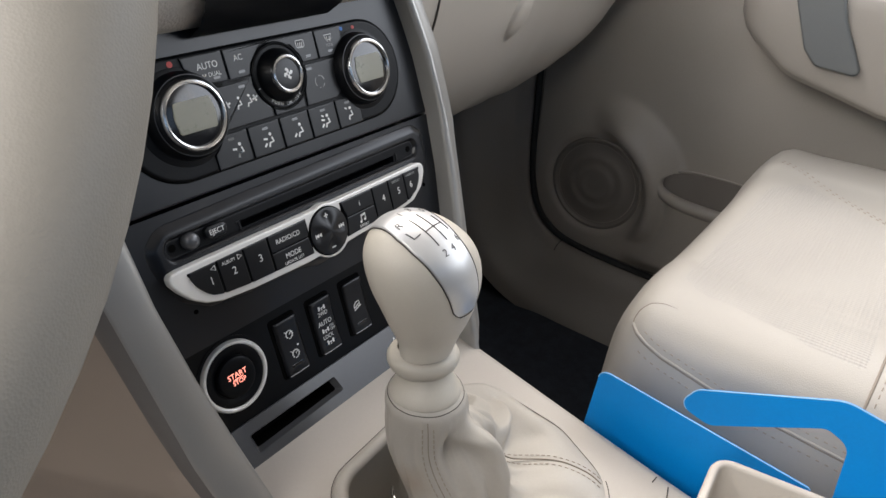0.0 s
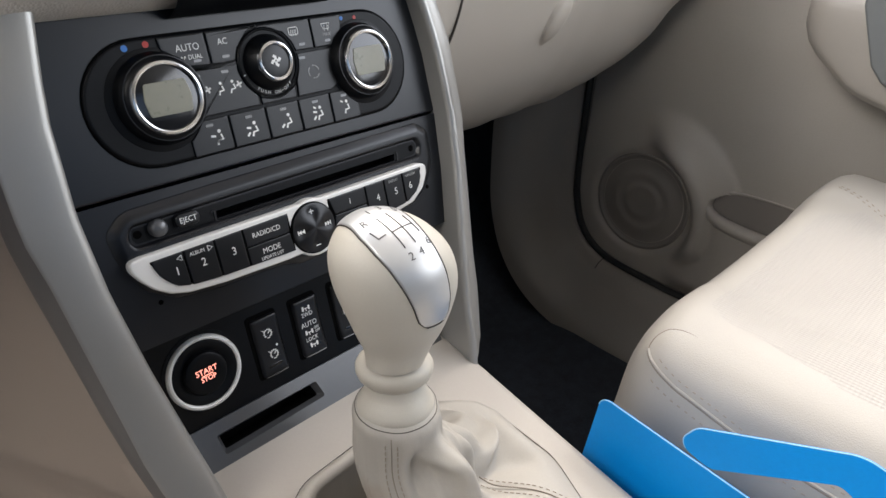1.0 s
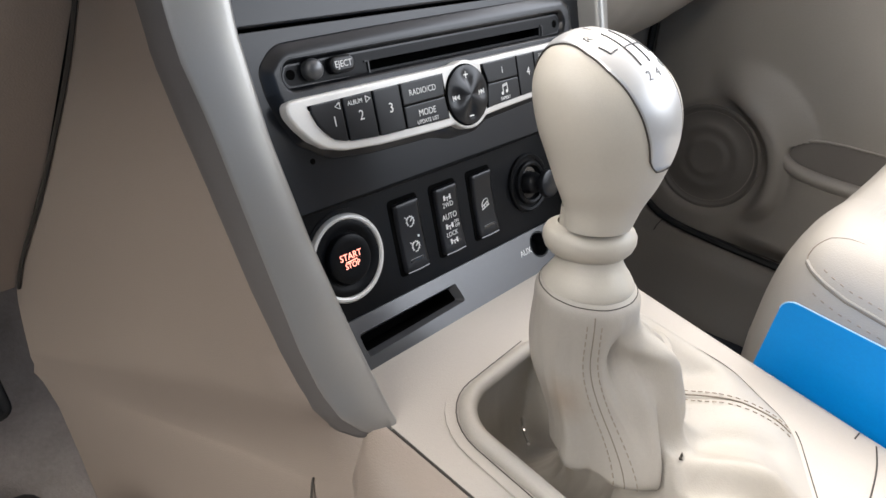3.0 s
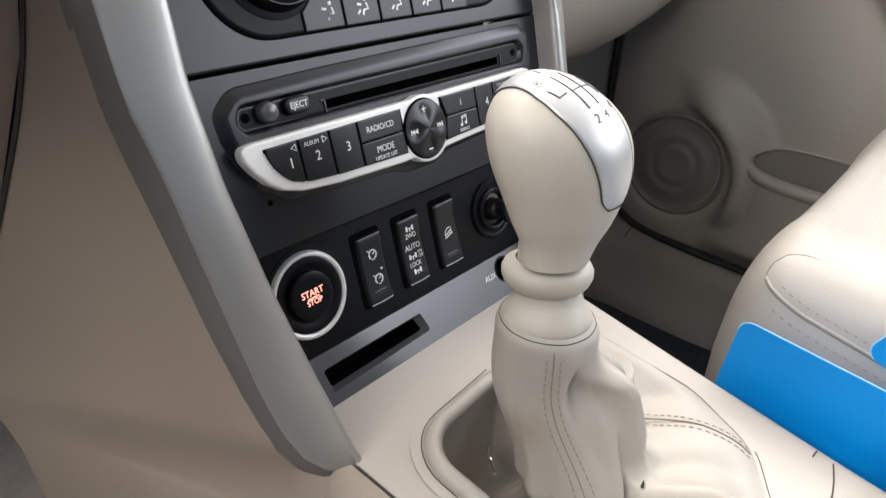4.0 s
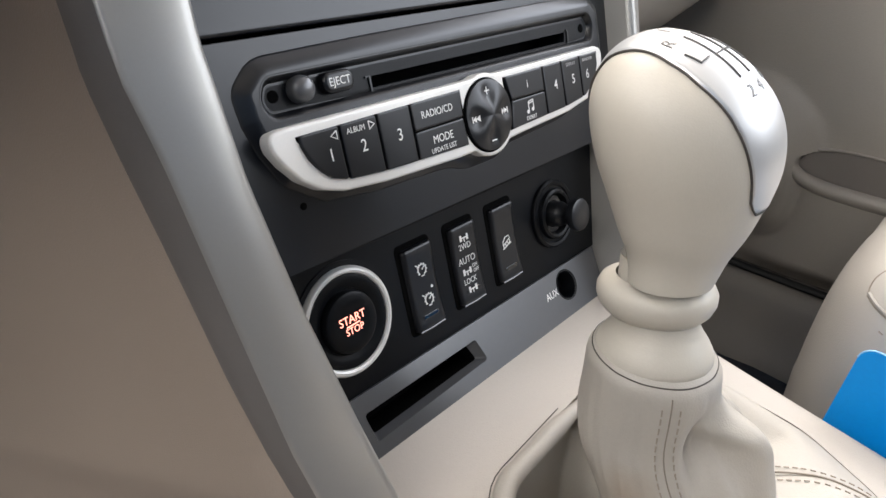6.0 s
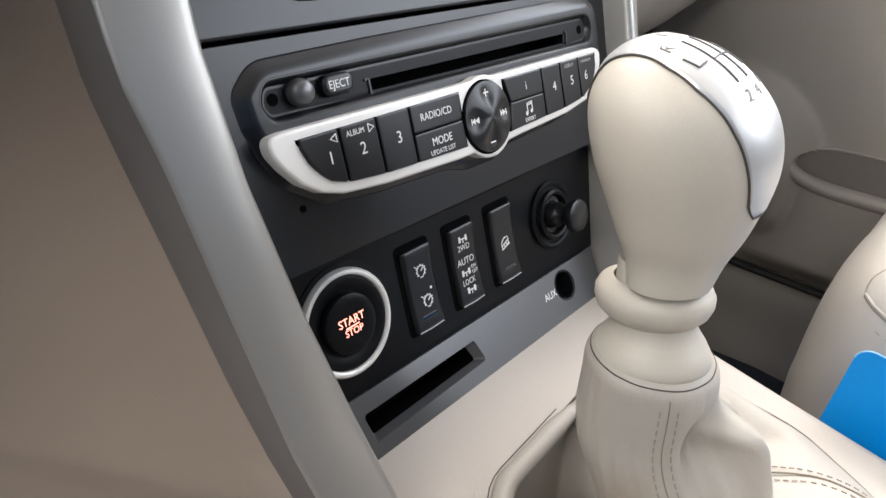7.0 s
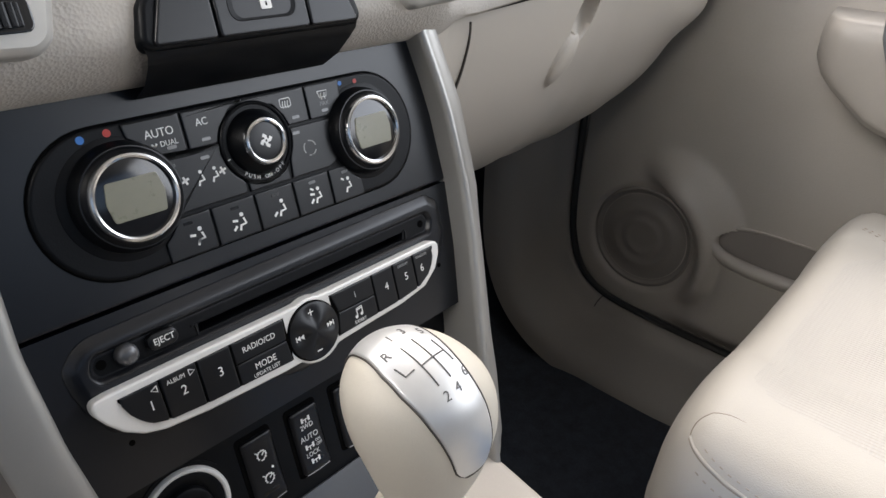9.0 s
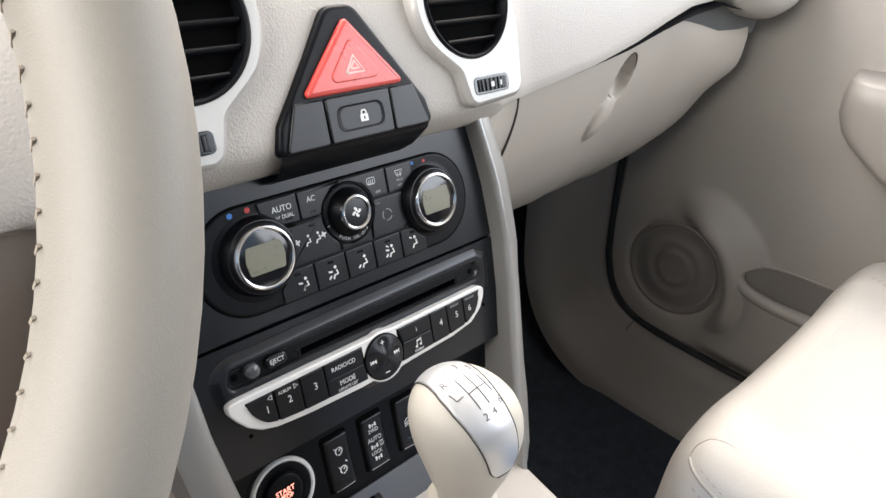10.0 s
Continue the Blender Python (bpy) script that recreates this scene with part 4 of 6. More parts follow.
def trim_section(s, v):
    """One cross-section of a side trim, from its inner foot over its face to its outer foot, in the centre panel's millimetres."""
    ui, wi = trim_u(v), lerp([(128, 13), (60, 15), (0, 15), (-45, 15.5), (-90, 18), (-115, 21), (-141, 24)], v)
    uc = lerp([(128, 134), (85, 143), (45, 143.5), (32, 143), (11, 139.5), (-11, 137), (-41, 133.5), (-62, 131), (-87, 128.5), (-109, 124.5), (-124, 119.5), (-134, 112), (-141, 103)], v)
    wc = lerp([(128, 9), (0, 12), (-60, 12.5), (-110, 15), (-141, 21)], v)
    uo = lerp([(128, 138), (85, 148), (34, 148), (12, 145.5), (-10, 142.5), (-34, 139.5), (-60, 136.3), (-88, 132), (-119, 126), (-131, 120.5), (-138, 112.5), (-141, 104)], v)
    wo = lerp([(128, -2), (-60, 2), (-110, 5), (-131, 12), (-141, 20)], v)
    if s > 0:
        uc, uo = uc - 8.0 * min(1.0, (uc - ui) / 20), uo - 8.0 * min(1.0, (uo - ui) / 20)
    p = [(ui - 0.5, -22), (ui, wi - 4), (ui + 0.7, wi - 1.4), (ui + 2.2, wi - 0.2), (ui + 4.6, wi - 0.1)]
    k = min(1.0, (uc - ui) / 24)
    for f in (0.3, 0.5, 0.7, 0.85):
        p.append((ui + (uc - ui) * f, wi + (wc - wi) * f + 1.3 * k * math.sin(math.pi * f)))
    p += [(uc - 1.6, wc + 0.5), (uc - 0.5, wc + 0.1), (uc, wc - 0.7)]
    q = [(uc, wc - 0.7), (uc + 0.25 * (uo - uc), wc - 0.7 + 0.18 * (wo - wc)), (uc + 0.62 * (uo - uc), wc + 0.55 * (wo - wc)), (uo, wo), (uo - 0.6, wo - 6)]
    return [(s * a, v, b) for a, b in p], [(s * a, v, b) for a, b in q]


def build_trim(s):
    t = thing("side_trim", "satin silver-grey curved trim beside the centre panel", "trim strip", STACK, "trims beside the centre panel")
    vs = [128 - 240 * i / 40 for i in range(40)] + [-112 - 29 * i / 16 for i in range(17)]
    face, side = bmesh.new(), bmesh.new()
    fr, sr = zip(*[trim_section(s, v) for v in vs])
    loops(face, fr, False, False, False, MM)
    for end in (fr[-1],):
        face.faces.new([face.verts.new((x * MM, y * MM, z * MM)) for x, y, z in end])
    loops(side, sr, False, False, False, MM)
    part("face", face, SILVER_TRIM, t, "", 60)
    part("side", side, SILVER_SHADED, t, "side of the trim, darkened for its shade", 60)
    return t


build_trim(-1)
build_trim(1)


# ---- air vents and hazard pod ----
def build_vent(s):
    v = thing("air_vent", "round air vent in a pale silver surround with dark slats", "air vent", STACK @ pose(0, 0, 0.030), "dashboard air vents")
    cx, cy = 92 * s, 203
    mir = lambda pts: ccw([(s * x, y) for x, y in pts])
    shell = arc(92, cy, 44, 215, -10, 30) + [(137, 180), (134.5, 146), (129, 139), (88, 137), (82, 141), (77, 160), (62, 172)]
    o = ccw(mir(fillet(ccw(shell), 9, 4)))
    bm = holed(inset(o, 3.0), [ring(cx, cy, 35.5, 48)], -10, 7.5)
    loops(bm, [[(x, y, z) for x, y in inset(o, d)] for d, z in ((0, -10), (0, 2.5), (0.3, 4.4), (1.2, 6.2), (3.0, 7.5))], True, False, False, MM)
    part("surround", bm, VENT_SILVER, v, "pale silver surround", 50)
    part("inner_ring", lathe([(36.5, 6), (36, 8.2), (34.8, 9.0), (33.6, 8.2), (32.6, 5), (32.0, 1.5)], cx, cy, 56), BLACK_SOFT, v)
    # A flat black disc paints the darkness of the duct's depth.
    part("duct", lathe([(32.4, 1.4), (32.2, 1.6), (0, 1.6)], cx, cy, 48), DARK_VOID, v, "black disc for the duct's dark depth behind the slats")
    for i in range(5):
        y = cy - 24 + i * 12
        half = math.sqrt(max(1, 31.5 ** 2 - (y - cy) ** 2))
        bm = bmesh.new()
        loops(bm, [[(cx + x, y - 3, 1.0), (cx + x, y - 1.2, 6.4), (cx + x, y, 7.2), (cx + x, y + 0.8, 6.4), (cx + x, y - 1.4, 1.0)] for x in (-half, half)], True, True, True, MM)
        part("slat", bm, BLACK_KEY, v)
    part("thumbwheel_recess", plate(rrect(103 * s, 150, 32, 11, 3, 4), 6, 7.8, 0.3, 2), BLACK_GLOSS, v)
    bm = bmesh.new()
    loops(bm, [[(103 * s - 13.6 * math.cos(a), y, 6.4 + 4.0 * math.sin(a)) for a in [math.pi * i / 16 for i in range(17)]] for y in (146.2, 153.8)], False, False, False, MM)
    wheel = part("thumbwheel", bm, BLACK_KEY, v, "ribbed black thumbwheel")
    for i in range(9):
        a = math.pi * (0.12 + 0.76 * i / 8)
        part("rib", plate(rrect(103 * s - 12.5 * math.cos(a), 150, 2.0, 7.6, 0.4, 2), 6.5, 7.4 + 4.0 * math.sin(a), 0.3, 2), BLACK_KEY, wheel)
    part("mark", plate(rrect(100 * s, 150, 2.6, 3.2, 0.3, 2), 11, 11.6, 0), WHITE_PRINT, wheel)
    part("mark", plate(rrect(108 * s, 150, 1.6, 3.2, 0.3, 2), 10.6, 11.2, 0), WHITE_PRINT, wheel)
    return v


build_vent(-1)
build_vent(1)


def build_pod():
    p = thing("hazard_switch_pod", "dark triangular pod with a red hazard button and a lock button", "switch pod", STACK @ pose(-0.001, 0, 0.030))
    o = fillet([(-54, 134), (54, 134), (50, 150), (9, 206), (-9, 206), (-50, 150)], [5, 5, 8, 10, 10, 8], 5)
    part("housing", plate(o, -30, 4.0, 2.5, 4), BLACK_SOFT, p)
    low = bmesh.new()
    loops(low, [[(s * x, y, z) for s, x in ((-1, h), (-1, h - 6), (1, h - 6), (1, h))] for h, y, z in ((51.5, 136, 1.5), (50.5, 132.5, 0.5), (49.5, 129, -4.0), (48.5, 123, -14.0), (48, 119, -27.0))], False, False, False, MM)
    part("lower_shroud", low, BLACK_SOFT, p, "", 60)
    tri = [(-34.5, 161), (34.5, 161), (0, 199.5)]
    b = part("hazard_button", plate(fillet(tri, 2.2, 3), 2, 7.4, 2.2, 3), RED_BUTTON, p, "glossy red triangular button")
    part("inner_panel", plate(fillet([(-19, 166.5), (19, 166.5), (0, 189)], 3, 3), 6.8, 7.9, 0.5, 2), RED_BUTTON, b)
    part("icon", ribbon([[(-6, 170.5), (6, 170.5), (0, 179.5), (-6, 170.5)], [(-2.8, 172.6), (2.8, 172.6), (0, 176.6), (-2.8, 172.6)]], 1.3, 7.9), PINK_PRINT, b)
    g = 0.6
    part("button", plate(fillet(ccw([(-49, 135.5), (-22 - g, 135.5), (-22 - g, 159.5), (-40, 159.5)]), 1.5, 3), 2, 5.6, 0.8, 3), BLACK_KEY, p)
    lockb = part("lock_button", plate(rrect(0, 147.6, 43, 24.2, 1.5, 3), 2, 5.8, 0.8, 3), BLACK_KEY, p)
    part("hollow", plate(rrect(0, 147.4, 32, 14, 5, 5), 5.6, 6.1, 0.2, 1, dish=1.2), BLACK_SOFT, lockb)
    part("button", plate(fillet(ccw([(22 + g, 135.5), (49, 135.5), (40, 159.5), (22 + g, 159.5)]), 1.5, 3), 2, 5.6, 0.8, 3), BLACK_KEY, p)
    bm = plate(rrect(1.5, 146.2, 5.0, 4.0, 0.5, 2), 5.0, 6.2, 0)
    ribbon([[(0, 147.9), (0, 149.4), (0.7, 150.3), (2.3, 150.3), (3, 149.4), (3, 147.9)]], 0.75, 5.6, 0.6, bm=bm)
    part("icon", bm, WHITE_PRINT, lockb)
    part("icon", ribbon([[(1.5, 147.0), (1.5, 145.4)]], 0.8, 6.18), DARK_VOID, lockb)
    return p


build_pod()


# ---- console ----
CON = pose(0, 0, -0.117, math.degrees(math.atan(0.13)))


def con_half(y):
    return lerp([(0, 0.097), (-0.05, 0.0965), (-0.125, 0.0925), (-0.21, 0.089), (-0.40, 0.087)], y)


def con_z(y):
    return -0.117 + 0.13 * y


RIM = fillet([(-72, -62), (40, -55), (74, -85), (77, -140), (62, -180), (20, -207), (-50, -207), (-71, -180)], [26, 34, 30, 40, 34, 30, 30, 40], 8)


def dense(pts, step):
    """A closed outline with its long edges divided."""
    out = []
    for i in range(len(pts)):
        a, b = Vector(pts[i - 1]), Vector(pts[i])
        n = max(1, int((b - a).length / step))
        out += [tuple(a.lerp(b, j / n)) for j in range(n)]
    return out


def build_console():
    c = thing("centre_console", "beige plastic centre console around the gear lever", "console")
    ys = [-0.012, -0.05, -0.09, -0.125, -0.17, -0.21, -0.28, -0.42]
    outer = [(-con_half(y) * 1000, y * 1000) for y in ys] + [(con_half(y) * 1000, y * 1000) for y in ys[::-1]]
    bm = holed(outer, [inset(ccw(RIM), -1.0)], -3, 0)
    bm.transform(CON)
    part("top_panel", bm, BEIGE, c)
    # raised flange and padded lip round the gaiter
    bm = holed(inset(ccw(RIM), -9), [inset(ccw(RIM), -1.2)], -0.5, 0.9)
    bm.transform(CON)
    part("flange", bm, BEIGE, c)
    # joint round the gaiter's frame and across the console behind it
    o = dense(inset(ccw(RIM), -3.6), 4.0)
    low = [p for p in o if p[0] < 0 or p[1] < -182]
    start = max(range(len(low)), key=lambda i: (Vector(low[i]) - Vector(low[i - 1])).length)
    low = low[start:] + low[:start]
    part("joint", tube([CON @ Vector((x * MM, y * MM, 0.0010)) for x, y in low], 0.00028, 5), SEAM, c)
    part("joint", tube([CON @ Vector((x * MM, y * MM, 0.0003)) for x, y in ((90, -207), (84, -206.5))], 0.0004, 5), SEAM, c)
    part("joint", tube([CON @ Vector((x * MM, y * MM, 0.0003)) for x, y in spline([(88, -216), (74, -220), (58, -222.5), (40, -224), (0, -225), (-60, -225), (-87, -222)], 5)], 0.0004, 5), SEAM, c)
    # right flank with rounded shoulder
    rows = []
    for i in range(30):
        y = 0.02 - 0.44 * i / 29
        h, z = con_half(y), con_z(y)
        rows.append([(h - 0.001, y, z), (h + 0.003, y, z - 0.0006), (h + 0.006, y, z - 0.003), (h + 0.0075, y, z - 0.007), (h + 0.012, y, z - 0.05), (h + 0.03, y, z - 0.15), (h + 0.05, y, FLOOR)])
    part("right_flank", skin(rows), BEIGE, c)
    return c


build_console()


def world_of(s, v, k):
    p = trim_section(s, v)[1][k]
    return STACK @ (Vector(p) * MM)


def build_left_flank():
    f = thing("console_flank", "beige moulded side of the centre console above the footwell", "console side")
    front = spline([(-0.1375, 0.060, 0.134), (-0.149, 0.078, 0.045), (-0.165, 0.109, -0.03), (-0.179, 0.143, -0.09), (-0.184, 0.156, -0.118), (-0.188, 0.150, -0.156)], 5)
    rows = []
    for i in range(26):
        g = i / 25
        v = 128 - 265 * g
        a = world_of(-1, v, 3)
        b = Vector(front[i])
        rows.append([tuple(a + Vector((0.012, -0.004, 0)))] + [tuple(a.lerp(b, t) + Vector((0.004 * math.sin(math.pi * t), 0, 0))) for t in (0, 0.1, 0.2, 0.35, 0.5, 0.65, 0.8, 0.9, 1.0)])
    # below the trim's foot down to a soft fold, then out and down to the floor
    fold = spline([(-0.118, -0.052, -0.146), (-0.120, -0.02, -0.164), (-0.129, 0.03, -0.177), (-0.150, 0.08, -0.178), (-0.189, 0.149, -0.166)], 2)
    fold = [(fold[0][0] + 0.006, fold[0][1] - 0.045, fold[0][2])] + fold
    rows.append([tuple(Vector(rows[-1][k]).lerp(Vector(fold[k]), 0.5) + Vector((0.001, 0, 0))) for k in range(10)])
    rows.append(fold)
    for dx, dy, dz in ((0.0020, -0.0005, 0.002), (0.005, -0.002, 0.007), (0.012, -0.004, 0.028), (0.017, -0.008, 0.07), (0.024, -0.012, 0.15)):
        rows.append([(p[0] - dx * (1 - 1.5 * (k / 9) ** 2) * (0.25 if k == 0 else 1), p[1] + dy, p[2] - dz) for k, p in enumerate(fold)])
    rows.append([(p[0] - 0.040 * (1 - 1.4 * (k / 9) ** 2), p[1] - 0.02, FLOOR) for k, p in enumerate(fold)])
    part("side_panel", skin(rows), BEIGE_SHADED, f, "", 60)
    # padded shoulder behind the trim's foot
    rows = []
    for i in range(40):
        y = -0.0400 - 0.38 * i / 39
        h, z = con_half(y), con_z(y)
        k = math.sqrt(1 - (1 - min(1.0, i / 4)) ** 2)
        rows.append([(-h - 0.0012, y, z - 0.002), (-h - 0.0022, y, z + 0.0008 * k), (-h - 0.009 * k - 0.003, y, z + 0.0012 * k), (-h - 0.018 * k - 0.004, y, z - 0.005), (-h - 0.025 * k - 0.004, y, z - 0.018), (-h - 0.028 * k - 0.004, y, z - 0.04), (-h - 0.030 * k - 0.006, y, z - 0.10), (-h - 0.03, y, FLOOR)])
    part("padded_shoulder", skin(rows), BEIGE_SHADED, f, "", 60)
    part("joint", tube([(-con_half(y) - 0.0008, y, con_z(y) + 0.0001) for y in [-0.054 - 0.36 * i / 20 for i in range(21)]], 0.0006, 6), SEAM, f)
    part("joint", tube([(-0.1205, -0.0235, -0.1625), (-0.1225, -0.0252, -0.1635), (-0.1268, -0.0300, -0.1665), (-0.1312, -0.0346, -0.1716), (-0.1355, -0.0385, -0.1772), (-0.145, -0.046, -0.192)], 0.0007, 6), SEAM, f)
    return f


build_left_flank()


# ---- gear lever ----
AXIS = [(-0.0195, -0.0965, -0.070), (-0.0180, -0.0930, -0.0490), (-0.0160, -0.0895, -0.0360), (-0.0150, -0.0875, -0.026)]
KC = Vector((-0.0149, -0.0885, 0.0130))
KTILT = pose(0, 0, 0, -6, 4)
KNOB_TALL = 0.92
KNOB_PROFILE = [(p[0], p[1]) for p in spline([(-0.046, 0.0137), (-0.036, 0.0162), (-0.026, 0.0206), (-0.014, 0.0247), (-0.002, 0.0279), (0.010, 0.0286), (0.020, 0.0264), (0.029, 0.0206), (0.0345, 0.0140), (0.0378, 0.0066), (0.0390, 0.0)], 16)]


KNOB_Z, KNOB_R = [p[0] for p in KNOB_PROFILE], [p[1] for p in KNOB_PROFILE]


def knob_radius(z):
    return float(np.interp(z, KNOB_Z, KNOB_R))


def knob_middle(z):
    """The knob's axis bends a little."""
    return -0.053 * z - 2.46 * z * z, 0.146 * z + 2.14 * z * z


OVAL = radians(73.5)  # the knob's oval section, turned about its axis


def knob_ring(z, r, n=72):
    mx, my = knob_middle(z)
    c, s = math.cos(OVAL), math.sin(OVAL)
    out = []
    for i in range(n):
        a, b = 0.917 * r * math.cos(2 * math.pi * i / n), 1.083 * r * math.sin(2 * math.pi * i / n)
        out.append((mx + c * a - s * b, my + s * a + c * b, z * KNOB_TALL))
    return out


def knob_point(d):
    """Where a ray from the knob's middle in the way d leaves its surface."""
    lo, hi = 0.0, 0.07
    c, s = math.cos(OVAL), math.sin(OVAL)
    for _ in range(26):
        mid = (lo + hi) / 2
        p = d * mid
        z = p.z / KNOB_TALL
        mx, my = knob_middle(z)
        x, y = p.x - mx, p.y - my
        inside = -0.046 < z < 0.0390 and math.hypot((c * x + s * y) / 0.917, (c * y - s * x) / 1.083) < knob_radius(z)
        lo, hi = (mid, hi) if inside else (lo, mid)
    return d * lo


def build_gear_lever():
    g = thing("gear_lever", "gear lever with an egg-shaped beige knob, metal cap and leather gaiter", "gear lever")
    rings = [knob_ring(z, max(r, 1e-5)) for z, r in KNOB_PROFILE]
    bm = bmesh.new()
    loops(bm, rings, True, True, True)
    bm.transform(Matrix.Translation(KC) @ KTILT)
    knob = part("knob", bm, KNOB_BEIGE, g, "smooth beige egg-shaped knob", 60)

    def cap_edge(a):
        """The cap's edges, a degrees back from the top."""
        left = lerp([(-60, -0.0165), (-25, -0.0208), (0, -0.0222), (20, -0.0212), (33, -0.0198), (56, -0.0170), (85, -0.0126), (105, -0.0094), (112, -0.0080), (117, -0.0056), (121, -0.0022)], a)
        right = lerp([(-60, 0.0050), (-11, 0.0066), (19, 0.0064), (46, 0.0074), (65, 0.0086), (93, 0.0100), (111, 0.0100), (118, 0.0086), (121, 0.0060)], a)
        return left, right

    def on_cap(x, a):
        """A place on the knob: x metres to the right, a degrees back from the top."""
        p = knob_point(Vector((0, -math.sin(radians(a)), math.cos(radians(a)))))
        reach, q = x, p
        for _ in range(9):
            q = knob_point(Vector((reach, p.y, p.z)).normalized())
            if abs(x) < 1e-5 or abs(q.x) < 1e-5:
                break
            reach *= max(0.5, min(1.6, x / q.x))
        return q

    PLACE = Matrix.Translation(KC) @ KTILT
    first, last, n1 = -60, 121, 72
    rows = []
    for i in range(n1 + 1):
        a = first + (last - first) * i / n1
        left, right = cap_edge(a)
        row = []
        for j in range(37):
            q = on_cap(left + (right - left) * j / 36, a)
            lift = 0.0006 if 0 < j < 36 and 0 < i < n1 else -0.0006
            row.append(q + q.normalized() * lift)
        rows.append(row)
    bm = skin(rows)
    bm.transform(PLACE)
    cap = part("cap", bm, KNOB_METAL, knob, "satin metal cap with the gear pattern", 70)
    # dark joint along the cap
    for s in (0, 1):
        line = [PLACE @ (on_cap(cap_edge(first + (last - first) * i / 80)[s], first + (last - first) * i / 80) * 1.008) for i in range(81)]
        part("joint", tube(line, 0.00042, 5), SEAM, knob)
    part("joint", tube([PLACE @ (on_cap(-0.0022 + 0.0082 * i / 8, 121) * 1.008) for i in range(9)], 0.00034, 5), SEAM, knob)

    def engraved(points):
        pts = [PLACE @ (q + q.normalized() * 0.00075) for q in points]
        part("engraved_line", tube(pts, 0.00032, 5), DARK_PRINT, cap)

    def line_between(x0, a0, x1, a1, n=10):
        return [on_cap((x0 + (x1 - x0) * i / n) * MM, a0 + (a1 - a0) * i / n) for i in range(n + 1)]

    engraved(line_between(-10.8, -3, -8.4, 31))
    engraved(line_between(-4.6, -4, -2.2, 30))
    engraved(line_between(2.2, 2, 3.7, 21))
    engraved(line_between(-9.8, 14, 2.6, 12))
    engraved(line_between(-17.8, 4, -16.5, 13) + line_between(-16.5, 13, -12.7, 13)[1:])
    for ch, x, a in (("R", -16.9, -5), ("1", -10.6, -12), ("3", -4.0, -12.5), ("5", 2.6, -8), ("2", -7.5, 40.5), ("4", -1.6, 39), ("6", 4.9, 31.5)):
        x *= MM
        q = on_cap(x, a)
        up = (on_cap(x, a - 4) - on_cap(x, a + 4)).normalized()
        rt = (on_cap(x + 0.002, a) - on_cap(x - 0.002, a)).normalized()
        nrm = rt.cross(up).normalized()
        rt = up.cross(nrm)
        mm = Matrix((rt, up, nrm)).transposed().to_4x4()
        mm.translation = q + q.normalized() * 0.0008
        lettering("lettering", ch, 0, 0, 0, 5.6, DARK_PRINT, cap, m=PLACE @ mm)
    # neck and rubber-like collars
    def turned(prof, at, name, mat):
        bm = lathe(prof, n=56)
        bm.transform(Matrix.Translation(at) @ pose(0, 0, 0, -7, 5))
        return part(name, bm, mat, g, "", 60)

    turned([(14.4, -3), (13.4, 4), (13.2, 12)], AXIS[2], "neck", KNOB_BEIGE)
    turned([(13.5, -9.5), (16.6, -8.2), (19.0, -5.6), (20.2, -2.5), (20.2, 0.2), (19.0, 2.6), (16.6, 4.0), (14.2, 4.8)], AXIS[2], "collar", KNOB_BEIGE)
    turned([(15, -12.4), (19.6, -12.0), (20.6, -10.8), (20.6, -9.0), (19.9, -6.6), (18.2, -3.5), (16.2, -0.8), (14.6, 2.0), (13.9, 5.5), (13.6, 9)], AXIS[1], "collar", KNOB_BEIGE)
    build_gaiter(g)
    return g


def rim_reach(ox, oy, t):
    """How far the gaiter's opening lies from (ox, oy) in the direction t, in metres."""
    best = 0.2
    d = (math.cos(t), math.sin(t))
    for i in range(len(RIM)):
        ax, ay = RIM[i - 1][0] * MM - ox, RIM[i - 1][1] * MM - oy
        bx, by = RIM[i][0] * MM - ox, RIM[i][1] * MM - oy
        ex, ey = bx - ax, by - ay
        den = d[0] * ey - d[1] * ex
        if abs(den) < 1e-12:
            continue
        k = (ax * ey - ay * ex) / den
        u = (ax * d[1] - ay * d[0]) / den
        if k > 0 and 0 <= u <= 1:
            best = min(best, k)
    return best


def bump_at(deg, mid, flat, fade):
    """1 within flat degrees of mid, falling to 0 over fade degrees more."""
    d = abs((deg - mid + 180) % 360 - 180)
    k = max(0.0, min(1.0, 1 - (d - flat) / fade))
    return k * k * (3 - 2 * k)


